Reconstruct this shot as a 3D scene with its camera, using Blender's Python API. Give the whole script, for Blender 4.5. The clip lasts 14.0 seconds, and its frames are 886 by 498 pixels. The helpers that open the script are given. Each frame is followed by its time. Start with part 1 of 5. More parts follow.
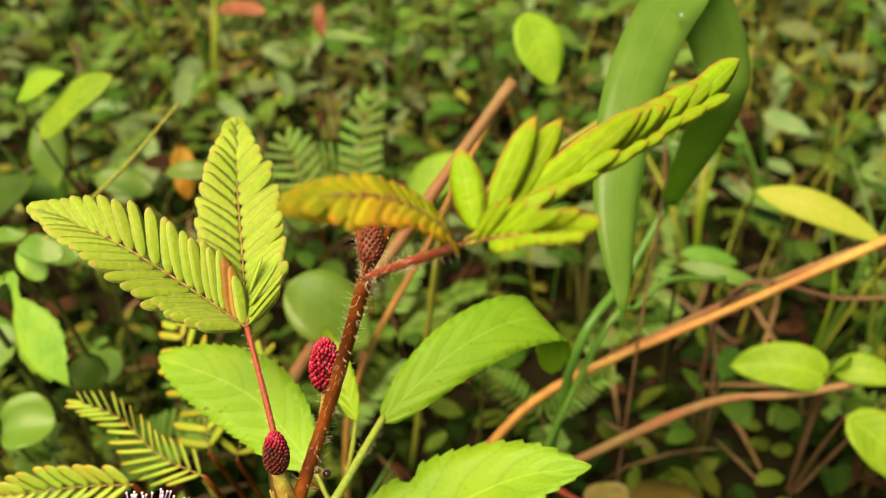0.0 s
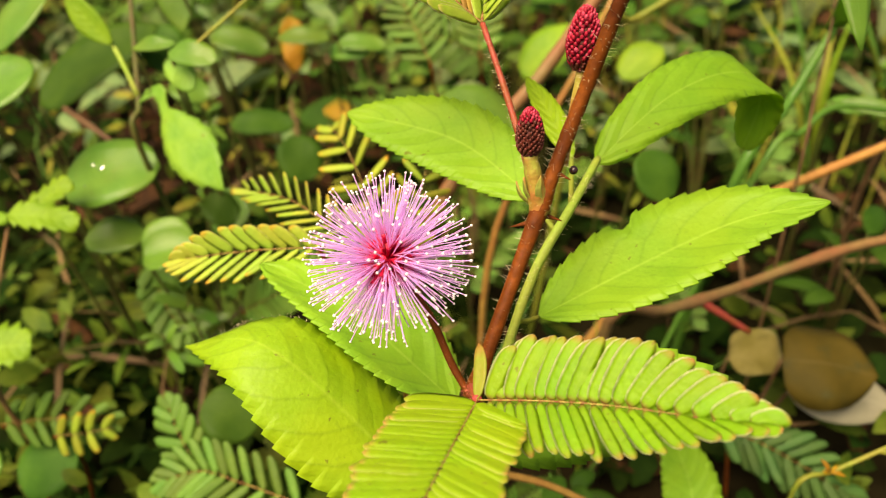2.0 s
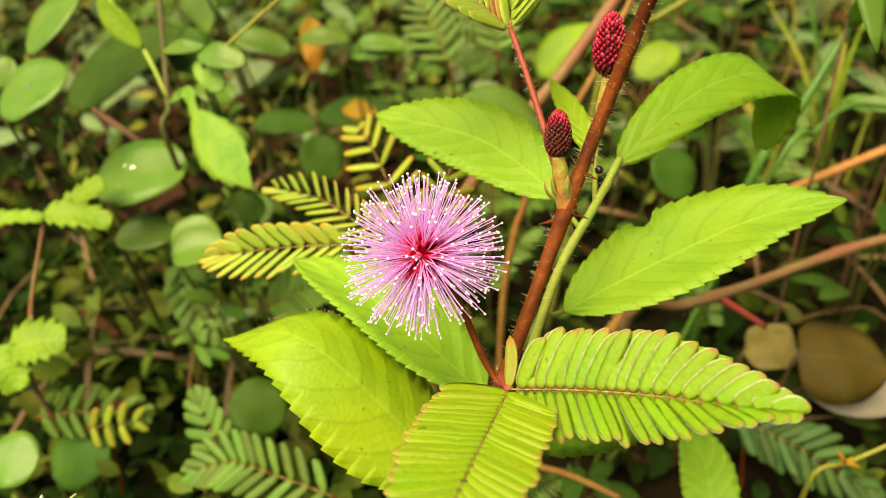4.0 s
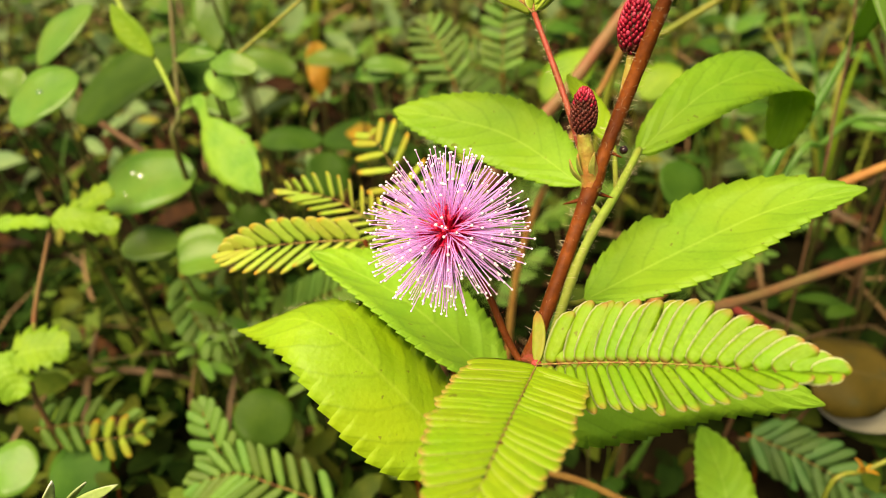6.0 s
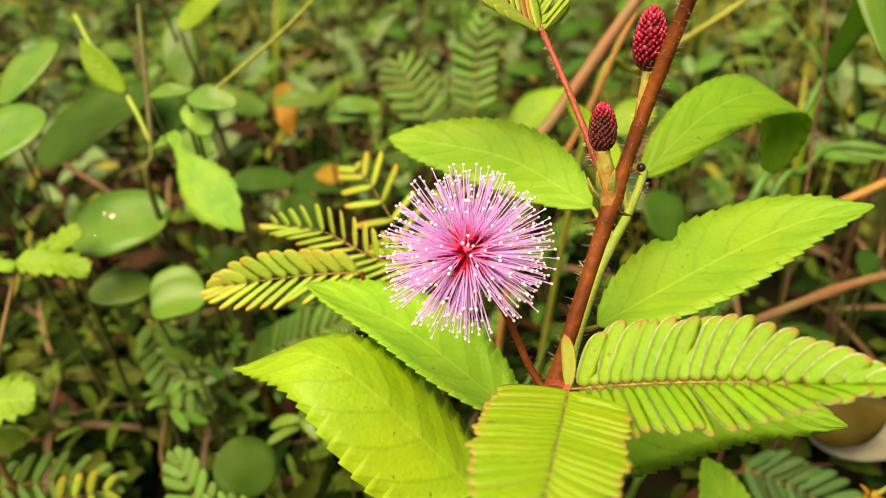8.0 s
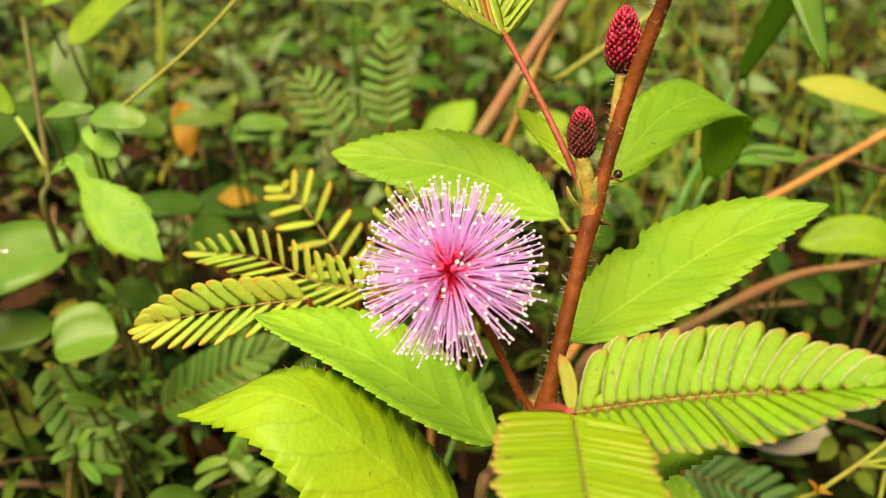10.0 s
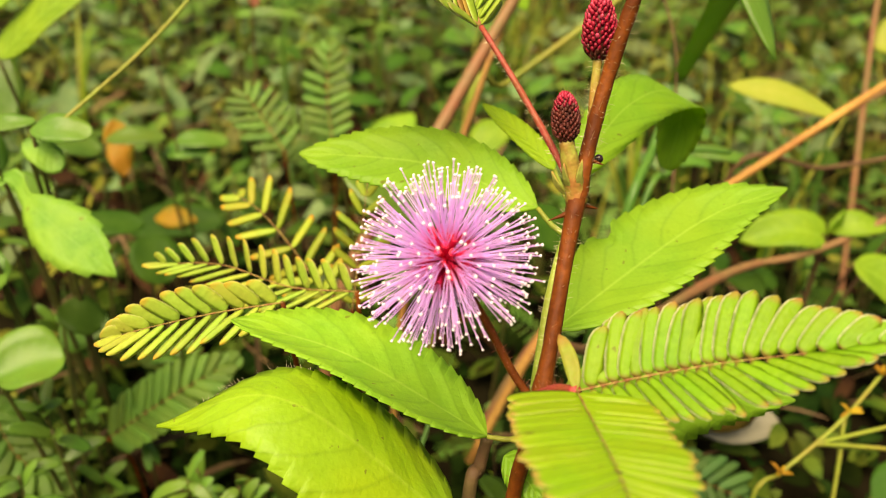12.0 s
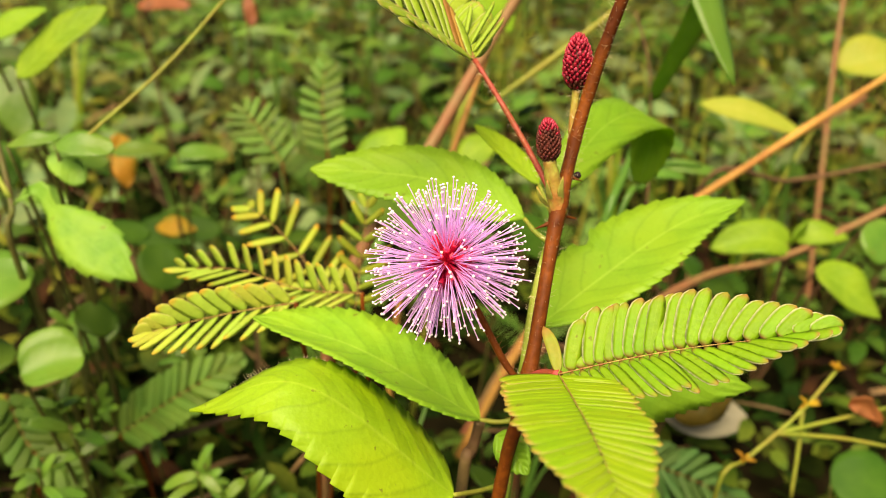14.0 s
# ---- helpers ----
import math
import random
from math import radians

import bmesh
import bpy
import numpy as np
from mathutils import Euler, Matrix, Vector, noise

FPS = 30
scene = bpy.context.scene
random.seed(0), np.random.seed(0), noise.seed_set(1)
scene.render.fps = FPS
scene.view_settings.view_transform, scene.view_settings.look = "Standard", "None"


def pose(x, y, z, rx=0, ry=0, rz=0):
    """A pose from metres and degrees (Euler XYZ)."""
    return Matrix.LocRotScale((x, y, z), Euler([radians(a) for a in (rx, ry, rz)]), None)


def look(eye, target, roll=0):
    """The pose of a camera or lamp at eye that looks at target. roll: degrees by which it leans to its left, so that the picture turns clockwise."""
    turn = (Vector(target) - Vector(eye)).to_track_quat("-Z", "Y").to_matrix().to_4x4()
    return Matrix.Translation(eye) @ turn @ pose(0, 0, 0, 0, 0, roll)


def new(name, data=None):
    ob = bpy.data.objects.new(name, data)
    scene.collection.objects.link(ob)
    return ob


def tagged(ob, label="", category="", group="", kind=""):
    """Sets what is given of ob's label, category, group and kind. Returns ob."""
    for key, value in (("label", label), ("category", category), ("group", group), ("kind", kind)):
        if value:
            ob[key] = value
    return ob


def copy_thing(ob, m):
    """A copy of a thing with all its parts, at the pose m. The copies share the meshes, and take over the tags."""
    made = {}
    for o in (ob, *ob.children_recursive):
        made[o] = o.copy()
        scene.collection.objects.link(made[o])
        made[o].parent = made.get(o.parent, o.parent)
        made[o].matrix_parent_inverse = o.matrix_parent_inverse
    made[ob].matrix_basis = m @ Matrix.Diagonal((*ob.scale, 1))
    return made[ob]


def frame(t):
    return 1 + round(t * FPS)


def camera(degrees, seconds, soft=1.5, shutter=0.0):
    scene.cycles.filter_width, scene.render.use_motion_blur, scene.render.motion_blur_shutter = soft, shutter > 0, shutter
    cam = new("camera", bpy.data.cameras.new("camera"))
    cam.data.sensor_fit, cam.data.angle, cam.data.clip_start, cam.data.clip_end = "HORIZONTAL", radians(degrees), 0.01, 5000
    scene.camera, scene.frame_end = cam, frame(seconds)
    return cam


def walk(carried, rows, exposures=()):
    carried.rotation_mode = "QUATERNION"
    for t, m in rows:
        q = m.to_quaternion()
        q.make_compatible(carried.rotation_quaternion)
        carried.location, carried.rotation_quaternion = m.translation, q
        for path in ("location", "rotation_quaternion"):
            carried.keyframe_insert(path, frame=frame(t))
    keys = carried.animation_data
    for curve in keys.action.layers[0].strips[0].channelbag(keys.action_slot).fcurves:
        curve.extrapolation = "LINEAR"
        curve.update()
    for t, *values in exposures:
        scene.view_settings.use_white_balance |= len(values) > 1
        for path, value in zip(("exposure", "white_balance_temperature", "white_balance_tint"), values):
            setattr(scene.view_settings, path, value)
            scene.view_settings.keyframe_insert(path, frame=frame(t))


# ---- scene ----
cam = camera(58.3, 14.0, soft=0.8, shutter=0.35)
ROWS = [
    (0, 0.00697, -0.00253, 0.20573, 53.13, 2.26, 2.48),
    (0.5, 0.00028, -0.00607, 0.19943, 53.24, 2.07, 2.34),
    (1, -0.00940, -0.01486, 0.18823, 52.59, 2.67, 2.43),
    (1.5, -0.01965, -0.02062, 0.17552, 51.46, 2.79, 3.29),
    (2, -0.02319, -0.02304, 0.17080, 51.64, 3.22, 4.94),
    (2.5, -0.02463, -0.02553, 0.17219, 51.71, 3.40, 5.40),
    (3, -0.02473, -0.02635, 0.17427, 51.36, 3.74, 5.52),
    (5.5, -0.02872, -0.03051, 0.16932, 53.03, 3.55, 5.42),
    (6, -0.03015, -0.03236, 0.16615, 54.72, 3.16, 5.18),
    (6.5, -0.03203, -0.03312, 0.16480, 55.80, 3.07, 4.40),
    (7, -0.03374, -0.03244, 0.16409, 56.57, 3.12, 3.65),
    (9.5, -0.04873, -0.02583, 0.15697, 59.34, 0.69, -4.20),
    (10, -0.05066, -0.02313, 0.15717, 59.11, 0.47, -6.80),
    (10.5, -0.05230, -0.02160, 0.15468, 59.90, 0.22, -8.92),
    (11, -0.05414, -0.02095, 0.15446, 59.91, 0.16, -10.60),
    (11.5, -0.05759, -0.02188, 0.15223, 60.80, -0.39, -11.93),
    (12, -0.05905, -0.02330, 0.15300, 60.77, -0.20, -12.65),
    (12.5, -0.06136, -0.02556, 0.15419, 60.86, -0.43, -13.27),
    (13, -0.06197, -0.02817, 0.15543, 61.02, -0.47, -13.34),
    (13.5, -0.06355, -0.03156, 0.15741, 61.18, -0.73, -13.65),
    (14, -0.06453, -0.03622, 0.15991, 61.47, -0.77, -13.75),
]
walk(cam, [(t, pose(x, y, z, rx, ry, rz)) for t, x, y, z, rx, ry, rz in ROWS])
cam.data.dof.use_dof = True
cam.data.dof.focus_distance = 0.108
cam.data.dof.aperture_fstop = 22.0

# ---- light: a bright overcast sky ----
world = bpy.data.worlds.new("sky")
scene.world = world
world.use_nodes = True
wn = world.node_tree
sky = wn.nodes.new("ShaderNodeTexSky")
sky.sky_type, sky.sun_disc = "NISHITA", False
sky.sun_elevation, sky.sun_rotation = radians(68), radians(220)
wn.links.new(sky.outputs[0], wn.nodes["Background"].inputs[0])
wn.nodes["Background"].inputs[1].default_value = 0.045
sun = new("sun", bpy.data.lights.new("sun", "SUN"))
sun.data.energy, sun.data.angle, sun.data.color = 3.85, radians(50), (1.0, 0.95, 0.82)
sun.matrix_world = look((-0.3, -0.38, 1.0), (0, 0, 0))
scene.view_settings.exposure = 1.35
scene.view_settings.use_white_balance = True
scene.view_settings.white_balance_temperature, scene.view_settings.white_balance_tint = 9100, 19

MM = 0.001
rng = np.random.default_rng(7)


# ---- materials ----
def nodes_of(name):
    m = bpy.data.materials.new(name)
    m.use_nodes = True
    return m, m.node_tree, m.node_tree.nodes["Principled BSDF"]


def link(nt, a, b):
    nt.links.new(a, b)


def math_node(nt, op, a, b=None, clamp=False):
    n = nt.nodes.new("ShaderNodeMath")
    n.operation, n.use_clamp = op, clamp
    for i, v in enumerate((a, b)):
        if v is None:
            continue
        if isinstance(v, (int, float)):
            n.inputs[i].default_value = v
        else:
            nt.links.new(v, n.inputs[i])
    return n.outputs[0]


def mix_col(nt, fac, a, b):
    n = nt.nodes.new("ShaderNodeMix")
    n.data_type = "RGBA"
    for sock, v in ((n.inputs[0], fac), (n.inputs[6], a), (n.inputs[7], b)):
        if isinstance(v, (int, float)):
            sock.default_value = v
        elif isinstance(v, tuple):
            sock.default_value = (*v, 1)
        else:
            nt.links.new(v, sock)
    return n.outputs[2]


def noise_fac(nt, scale, detail=3.0, lo=0.35, hi=0.65):
    geo = nt.nodes.new("ShaderNodeNewGeometry")
    n = nt.nodes.new("ShaderNodeTexNoise")
    n.inputs["Scale"].default_value, n.inputs["Detail"].default_value = scale, detail
    nt.links.new(geo.outputs["Position"], n.inputs["Vector"])
    r = nt.nodes.new("ShaderNodeMapRange")
    r.inputs[1].default_value, r.inputs[2].default_value = lo, hi
    nt.links.new(n.outputs[0], r.inputs[0])
    return r.outputs[0]


def leaf_mat(name, col, col2, vein=None, edge=None, veins=8.0, through_light=0.35, rough=0.5, edge_at=0.86, spread=0.25, bump=0.4, spots=None, vein_mix=0.5, grain=0.3, spec=0.22, rim=None, groove=0.0, relief=0.0003, patch=None, rim_both=True, foot=None, rim_mix=0.5):
    """Leaf: uv.x runs from base to tip, uv.y from edge to edge (0 to 1)."""
    m, nt, p = nodes_of(name)
    uv = nt.nodes.new("ShaderNodeUVMap")
    sep = nt.nodes.new("ShaderNodeSeparateXYZ")
    link(nt, uv.outputs[0], sep.inputs[0])
    u, v = sep.outputs[0], sep.outputs[1]
    across = math_node(nt, "ABSOLUTE", math_node(nt, "SUBTRACT", math_node(nt, "MULTIPLY", v, 2.0), 1.0))
    c = mix_col(nt, noise_fac(nt, 140.0), col, col2)
    c = mix_col(nt, math_node(nt, "MULTIPLY", noise_fac(nt, 1500.0, 2.0), grain), c, tuple(0.7 * x for x in col))
    if patch:
        c = mix_col(nt, math_node(nt, "MULTIPLY", noise_fac(nt, 75.0, 4.0, 0.42, 0.66), 0.75), c, patch)
        c = mix_col(nt, math_node(nt, "MULTIPLY", noise_fac(nt, 560.0, 2.0, 0.715, 0.745), 0.7), c, (0.16, 0.15, 0.02))
        c = mix_col(nt, math_node(nt, "MULTIPLY", noise_fac(nt, 620.0, 3.0, 0.62, 0.72), 0.22), c, tuple(0.55 * x for x in col))
    oi = nt.nodes.new("ShaderNodeObjectInfo")
    geo = nt.nodes.new("ShaderNodeNewGeometry")
    rnd = math_node(nt, "FRACT", math_node(nt, "ADD", oi.outputs["Random"], geo.outputs["Random Per Island"]))
    hsv = nt.nodes.new("ShaderNodeHueSaturation")
    link(nt, c, hsv.inputs["Color"])
    link(nt, math_node(nt, "ADD", math_node(nt, "MULTIPLY", rnd, spread), 1.0 - spread / 2), hsv.inputs["Value"])
    link(nt, math_node(nt, "ADD", math_node(nt, "MULTIPLY", rnd, 0.06 * spread), 0.5 - 0.04 * spread), hsv.inputs["Hue"])
    c = hsv.outputs[0]
    height = noise_fac(nt, 1200.0, 3.0, 0.2, 0.8)
    if vein:
        # side veins slant forward from the midrib
        ph = math_node(nt, "FRACT", math_node(nt, "SUBTRACT", math_node(nt, "MULTIPLY", u, veins), math_node(nt, "ADD", math_node(nt, "MULTIPLY", math_node(nt, "POWER", across, 1.35), 1.7), math_node(nt, "MULTIPLY", noise_fac(nt, 90.0), 0.25))))
        side = math_node(nt, "SUBTRACT", 1.0, math_node(nt, "DIVIDE", math_node(nt, "ABSOLUTE", math_node(nt, "SUBTRACT", ph, 0.5)), 0.10), True)
        rib = math_node(nt, "SUBTRACT", 1.0, math_node(nt, "DIVIDE", across, 0.045), True)
        vv = math_node(nt, "MAXIMUM", math_node(nt, "MULTIPLY", side, 0.45 if veins else 0.0), rib, True)
        if groove:
            c = mix_col(nt, math_node(nt, "MULTIPLY", side, groove), c, tuple(0.45 * x for x in col))
            vv = rib
        c = mix_col(nt, math_node(nt, "MULTIPLY", vv, vein_mix), c, vein)
        soft_v = math_node(nt, "ABSOLUTE", math_node(nt, "SUBTRACT", ph, 0.5))
        if veins:
            height = math_node(nt, "ADD", math_node(nt, "MULTIPLY", height, 0.4), math_node(nt, "MULTIPLY", soft_v, 1.6))
    if edge:
        e = math_node(nt, "DIVIDE", math_node(nt, "SUBTRACT", across, edge_at), 1.0 - edge_at, True)
        e2 = math_node(nt, "DIVIDE", math_node(nt, "SUBTRACT", u, edge_at), 1.0 - edge_at, True)
        e = math_node(nt, "MAXIMUM", math_node(nt, "MULTIPLY", e, math_node(nt, "MULTIPLY", math_node(nt, "SUBTRACT", u, 0.55), 2.6, True)), e2, True)
        e = math_node(nt, "MULTIPLY", e, math_node(nt, "ADD", math_node(nt, "MULTIPLY", noise_fac(nt, 420.0), 0.7), 0.25), True)
        c = mix_col(nt, e, c, edge)
    # pale rims paint light caught on leaflet margins; red rims are own colour
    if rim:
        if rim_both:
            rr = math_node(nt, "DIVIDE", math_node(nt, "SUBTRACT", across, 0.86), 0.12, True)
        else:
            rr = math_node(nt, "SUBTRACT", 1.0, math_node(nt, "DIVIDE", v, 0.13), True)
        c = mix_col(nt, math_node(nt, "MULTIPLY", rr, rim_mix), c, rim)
    if foot:
        c = mix_col(nt, math_node(nt, "SUBTRACT", 1.0, math_node(nt, "DIVIDE", u, 0.09), True), c, foot)
    if spots:
        s = noise_fac(nt, 160.0, 4.0, 0.56, 0.70)
        c = mix_col(nt, s, c, spots)
    link(nt, c, p.inputs["Base Color"])
    p.inputs["Roughness"].default_value = rough
    p.inputs["Specular IOR Level"].default_value = spec
    b = nt.nodes.new("ShaderNodeBump")
    b.inputs["Strength"].default_value, b.inputs["Distance"].default_value = bump, relief
    link(nt, height, b.inputs["Height"])
    link(nt, b.outputs[0], p.inputs["Normal"])
    tr = nt.nodes.new("ShaderNodeBsdfTranslucent")
    g = nt.nodes.new("ShaderNodeGamma")
    g.inputs[1].default_value = 0.85
    link(nt, c, g.inputs[0])
    link(nt, g.outputs[0], tr.inputs["Color"])
    mx = nt.nodes.new("ShaderNodeMixShader")
    mx.inputs[0].default_value = through_light
    out = nt.nodes["Material Output"]
    link(nt, p.outputs[0], mx.inputs[1])
    link(nt, tr.outputs[0], mx.inputs[2])
    link(nt, mx.outputs[0], out.inputs[0])
    return m


def plain_mat(name, col, col2, scale=300.0, rough=0.6, bump=0.5, lo=0.35, hi=0.65, per_piece=0.0, spec=0.3):
    m, nt, p = nodes_of(name)
    c = mix_col(nt, noise_fac(nt, scale, 4.0, lo, hi), col, col2)
    c = mix_col(nt, math_node(nt, "MULTIPLY", noise_fac(nt, scale * 7, 2.0), 0.4), c, tuple(0.6 * x for x in col2))
    if per_piece:
        geo = nt.nodes.new("ShaderNodeNewGeometry")
        hsv = nt.nodes.new("ShaderNodeHueSaturation")
        link(nt, c, hsv.inputs["Color"])
        oi = nt.nodes.new("ShaderNodeObjectInfo")
        rnd = math_node(nt, "FRACT", math_node(nt, "ADD", geo.outputs["Random Per Island"], oi.outputs["Random"]))
        link(nt, math_node(nt, "ADD", math_node(nt, "MULTIPLY", rnd, per_piece), 1 - per_piece / 2), hsv.inputs["Value"])
        c = hsv.outputs[0]
    link(nt, c, p.inputs["Base Color"])
    p.inputs["Roughness"].default_value = rough
    p.inputs["Specular IOR Level"].default_value = spec
    b = nt.nodes.new("ShaderNodeBump")
    b.inputs["Strength"].default_value, b.inputs["Distance"].default_value = bump, 0.0003
    link(nt, noise_fac(nt, scale * 4, 3.0, 0.2, 0.8), b.inputs["Height"])
    link(nt, b.outputs[0], p.inputs["Normal"])
    return m


LIME = leaf_mat("lime_leaf", (0.190, 0.43, 0.030), (0.230, 0.48, 0.038), vein=(0.42, 0.66, 0.10), veins=7.0, through_light=0.38, bump=0.62, relief=0.0003, spread=0.10, vein_mix=0.4, grain=0.18, groove=0.24, patch=(0.255, 0.47, 0.03), spec=0.3)
LIME_THIN = leaf_mat("thin_lime_leaf", (0.190, 0.43, 0.030), (0.230, 0.48, 0.038), vein=(0.42, 0.66, 0.10), veins=7.0, through_light=0.55, bump=0.62, relief=0.0003, spread=0.10, vein_mix=0.4, grain=0.18, groove=0.24, patch=(0.255, 0.47, 0.03), spec=0.3)
LIME_YELLOW = leaf_mat("yellow_lime_leaf", (0.225, 0.43, 0.020), (0.265, 0.48, 0.026), vein=(0.42, 0.62, 0.07), veins=7.0, through_light=0.38, bump=0.6, relief=0.0003, spread=0.10, vein_mix=0.3, grain=0.18, groove=0.26, patch=(0.31, 0.47, 0.020), spec=0.3)
# the cream rim is an edge highlight put into the leaflet colour
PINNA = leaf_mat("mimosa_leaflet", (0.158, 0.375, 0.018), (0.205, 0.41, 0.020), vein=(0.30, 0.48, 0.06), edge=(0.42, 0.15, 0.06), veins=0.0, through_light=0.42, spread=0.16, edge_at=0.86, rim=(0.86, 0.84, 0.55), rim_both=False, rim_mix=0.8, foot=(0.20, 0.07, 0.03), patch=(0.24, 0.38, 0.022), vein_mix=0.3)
PINNA_WARM = leaf_mat("mimosa_leaflet_warm", (0.215, 0.44, 0.020), (0.26, 0.46, 0.022), edge=(0.52, 0.22, 0.09), veins=0.0, through_light=0.42, spread=0.08, edge_at=0.90, rim=(0.55, 0.62, 0.20), rim_mix=0.45, patch=(0.30, 0.43, 0.022))
PINNA_TOP = leaf_mat("mimosa_leaflet_red_edged", (0.25, 0.46, 0.022), (0.32, 0.50, 0.025), vein=(0.60, 0.66, 0.20), veins=0.0, edge=(0.55, 0.12, 0.04), through_light=0.45, spread=0.2, edge_at=0.86, rim=(0.62, 0.22, 0.08), rim_mix=0.75)
PINNA_PALE = leaf_mat("mimosa_leaflet_pale", (0.31, 0.49, 0.05), (0.39, 0.53, 0.07), edge=(0.55, 0.38, 0.12), through_light=0.48, spread=0.2, edge_at=0.88, rim=(0.78, 0.78, 0.48))
PINNA_RUSTY = leaf_mat("mimosa_leaflet_rusty", (0.24, 0.38, 0.04), (0.31, 0.30, 0.05), edge=(0.42, 0.12, 0.05), through_light=0.4, edge_at=0.7)
PINNA_DRY = leaf_mat("mimosa_leaflet_dry", (0.32, 0.16, 0.03), (0.38, 0.26, 0.05), edge=(0.16, 0.05, 0.02), through_light=0.3, spread=0.4)
BRACT = leaf_mat("bract", (0.36, 0.42, 0.09), (0.44, 0.40, 0.09), edge=(0.45, 0.2, 0.06), through_light=0.4)
PINNA_RED = leaf_mat("mimosa_leaflet_reddish", (0.44, 0.56, 0.04), (0.54, 0.50, 0.04), edge=(0.80, 0.30, 0.04), through_light=0.6, spread=0.3, edge_at=0.75, patch=(0.72, 0.34, 0.04))
PINNA_DULL = leaf_mat("mimosa_leaflet_dull", (0.34, 0.56, 0.07), (0.42, 0.58, 0.08), edge=(0.74, 0.34, 0.04), through_light=0.48, spread=0.2, edge_at=0.82, rim=(0.74, 0.70, 0.34), patch=(0.52, 0.53, 0.08))
PINNA_TAN = leaf_mat("mimosa_leaflet_tan", (0.30, 0.46, 0.05), (0.42, 0.44, 0.05), edge=(0.70, 0.26, 0.03), through_light=0.45, spread=0.4, edge_at=0.8)
PINNA_BLUE = leaf_mat("mimosa_leaflet_blue", (0.085, 0.21, 0.030), (0.125, 0.25, 0.036), through_light=0.35, spread=0.5)
OVAL = leaf_mat("oval_leaf", (0.080, 0.215, 0.026), (0.112, 0.262, 0.036), vein=(0.18, 0.36, 0.08), veins=6.0, through_light=0.32, rough=0.36, spread=0.35, bump=0.10, vein_mix=0.12, groove=0.03, patch=(0.13, 0.24, 0.03), spec=0.3)
OVAL_LIGHT = leaf_mat("oval_leaf_light", (0.12, 0.30, 0.035), (0.17, 0.36, 0.05), vein=(0.25, 0.45, 0.10), veins=6.0, through_light=0.35, spread=0.2, bump=0.25, vein_mix=0.25, patch=(0.24, 0.42, 0.04))
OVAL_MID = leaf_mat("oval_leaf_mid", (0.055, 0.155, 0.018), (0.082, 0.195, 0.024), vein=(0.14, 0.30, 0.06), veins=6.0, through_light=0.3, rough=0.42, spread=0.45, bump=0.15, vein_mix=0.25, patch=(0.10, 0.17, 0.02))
# darkened leaflet copy: the shadow over the low frond is in its colour
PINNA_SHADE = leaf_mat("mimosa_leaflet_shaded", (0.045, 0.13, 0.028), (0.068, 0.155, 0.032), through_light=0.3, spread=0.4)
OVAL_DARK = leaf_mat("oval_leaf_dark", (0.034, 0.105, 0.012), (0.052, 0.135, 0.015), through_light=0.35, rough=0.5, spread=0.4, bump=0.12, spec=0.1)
BRIGHT = leaf_mat("bright_weed_leaf", (0.1608, 0.3311, 0.02365), (0.227, 0.3973, 0.02838), vein=(0.35, 0.58, 0.08), veins=7.0, through_light=0.4, spread=0.3)
YELLOW = leaf_mat("yellowing_leaf", (0.2805, 0.357, 0.0425), (0.34, 0.374, 0.051), vein=(0.48, 0.52, 0.14), through_light=0.4)
ORANGE = leaf_mat("orange_leaf", (0.429, 0.2808, 0.0234), (0.4836, 0.2496, 0.0234), through_light=0.35, spots=(0.35, 0.30, 0.04), spread=0.5)
DRY = leaf_mat("dry_leaf", (0.070, 0.056, 0.005), (0.095, 0.070, 0.007), vein=(0.13, 0.10, 0.03), veins=0.0, through_light=0.3, spots=(0.055, 0.05, 0.010), rough=0.7)
DRY_ORANGE = leaf_mat("dry_orange_leaf", (0.294, 0.112, 0.035), (0.21, 0.07, 0.021), through_light=0.25, spots=(0.12, 0.05, 0.02))
PALE_GREEN = leaf_mat("pale_tipped_leaf", (0.30, 0.46, 0.12), (0.40, 0.52, 0.20), edge=(0.75, 0.75, 0.65), through_light=0.3)
TAN = leaf_mat("tan_leaf", (0.16, 0.14, 0.030), (0.22, 0.19, 0.060), edge=(0.34, 0.32, 0.18), through_light=0.25, spots=(0.11, 0.10, 0.02), rough=0.7)
PALE = leaf_mat("pale_leaf_back", (0.30, 0.30, 0.19), (0.36, 0.35, 0.24), vein=(0.42, 0.42, 0.30), veins=0.0, through_light=0.25)
GRASS = leaf_mat("grass_blade", (0.105, 0.285, 0.045), (0.145, 0.335, 0.055), vein=(0.17, 0.38, 0.08), veins=0.0, through_light=0.55, rough=0.32, spread=0.25, bump=0.15, grain=0.1, spec=0.5)
GRASS_BROAD = leaf_mat("broad_grass_blade", (0.150, 0.355, 0.050), (0.195, 0.400, 0.060), vein=(0.22, 0.44, 0.09), veins=0.0, through_light=0.66, rough=0.32, spread=0.15, bump=0.12, grain=0.1, spec=0.5)
COVER = leaf_mat("low_leaves", (0.045, 0.090, 0.010), (0.10, 0.145, 0.018), through_light=0.35, spread=0.9, spec=0.08)
COVER_PALE = leaf_mat("pale_far_leaves", (0.11, 0.20, 0.075), (0.17, 0.25, 0.09), through_light=0.35, spread=0.8, spec=0.12)
COVER_FAR = leaf_mat("olive_far_leaves", (0.090, 0.125, 0.024), (0.17, 0.18, 0.042), through_light=0.35, spread=0.8, spec=0.08)
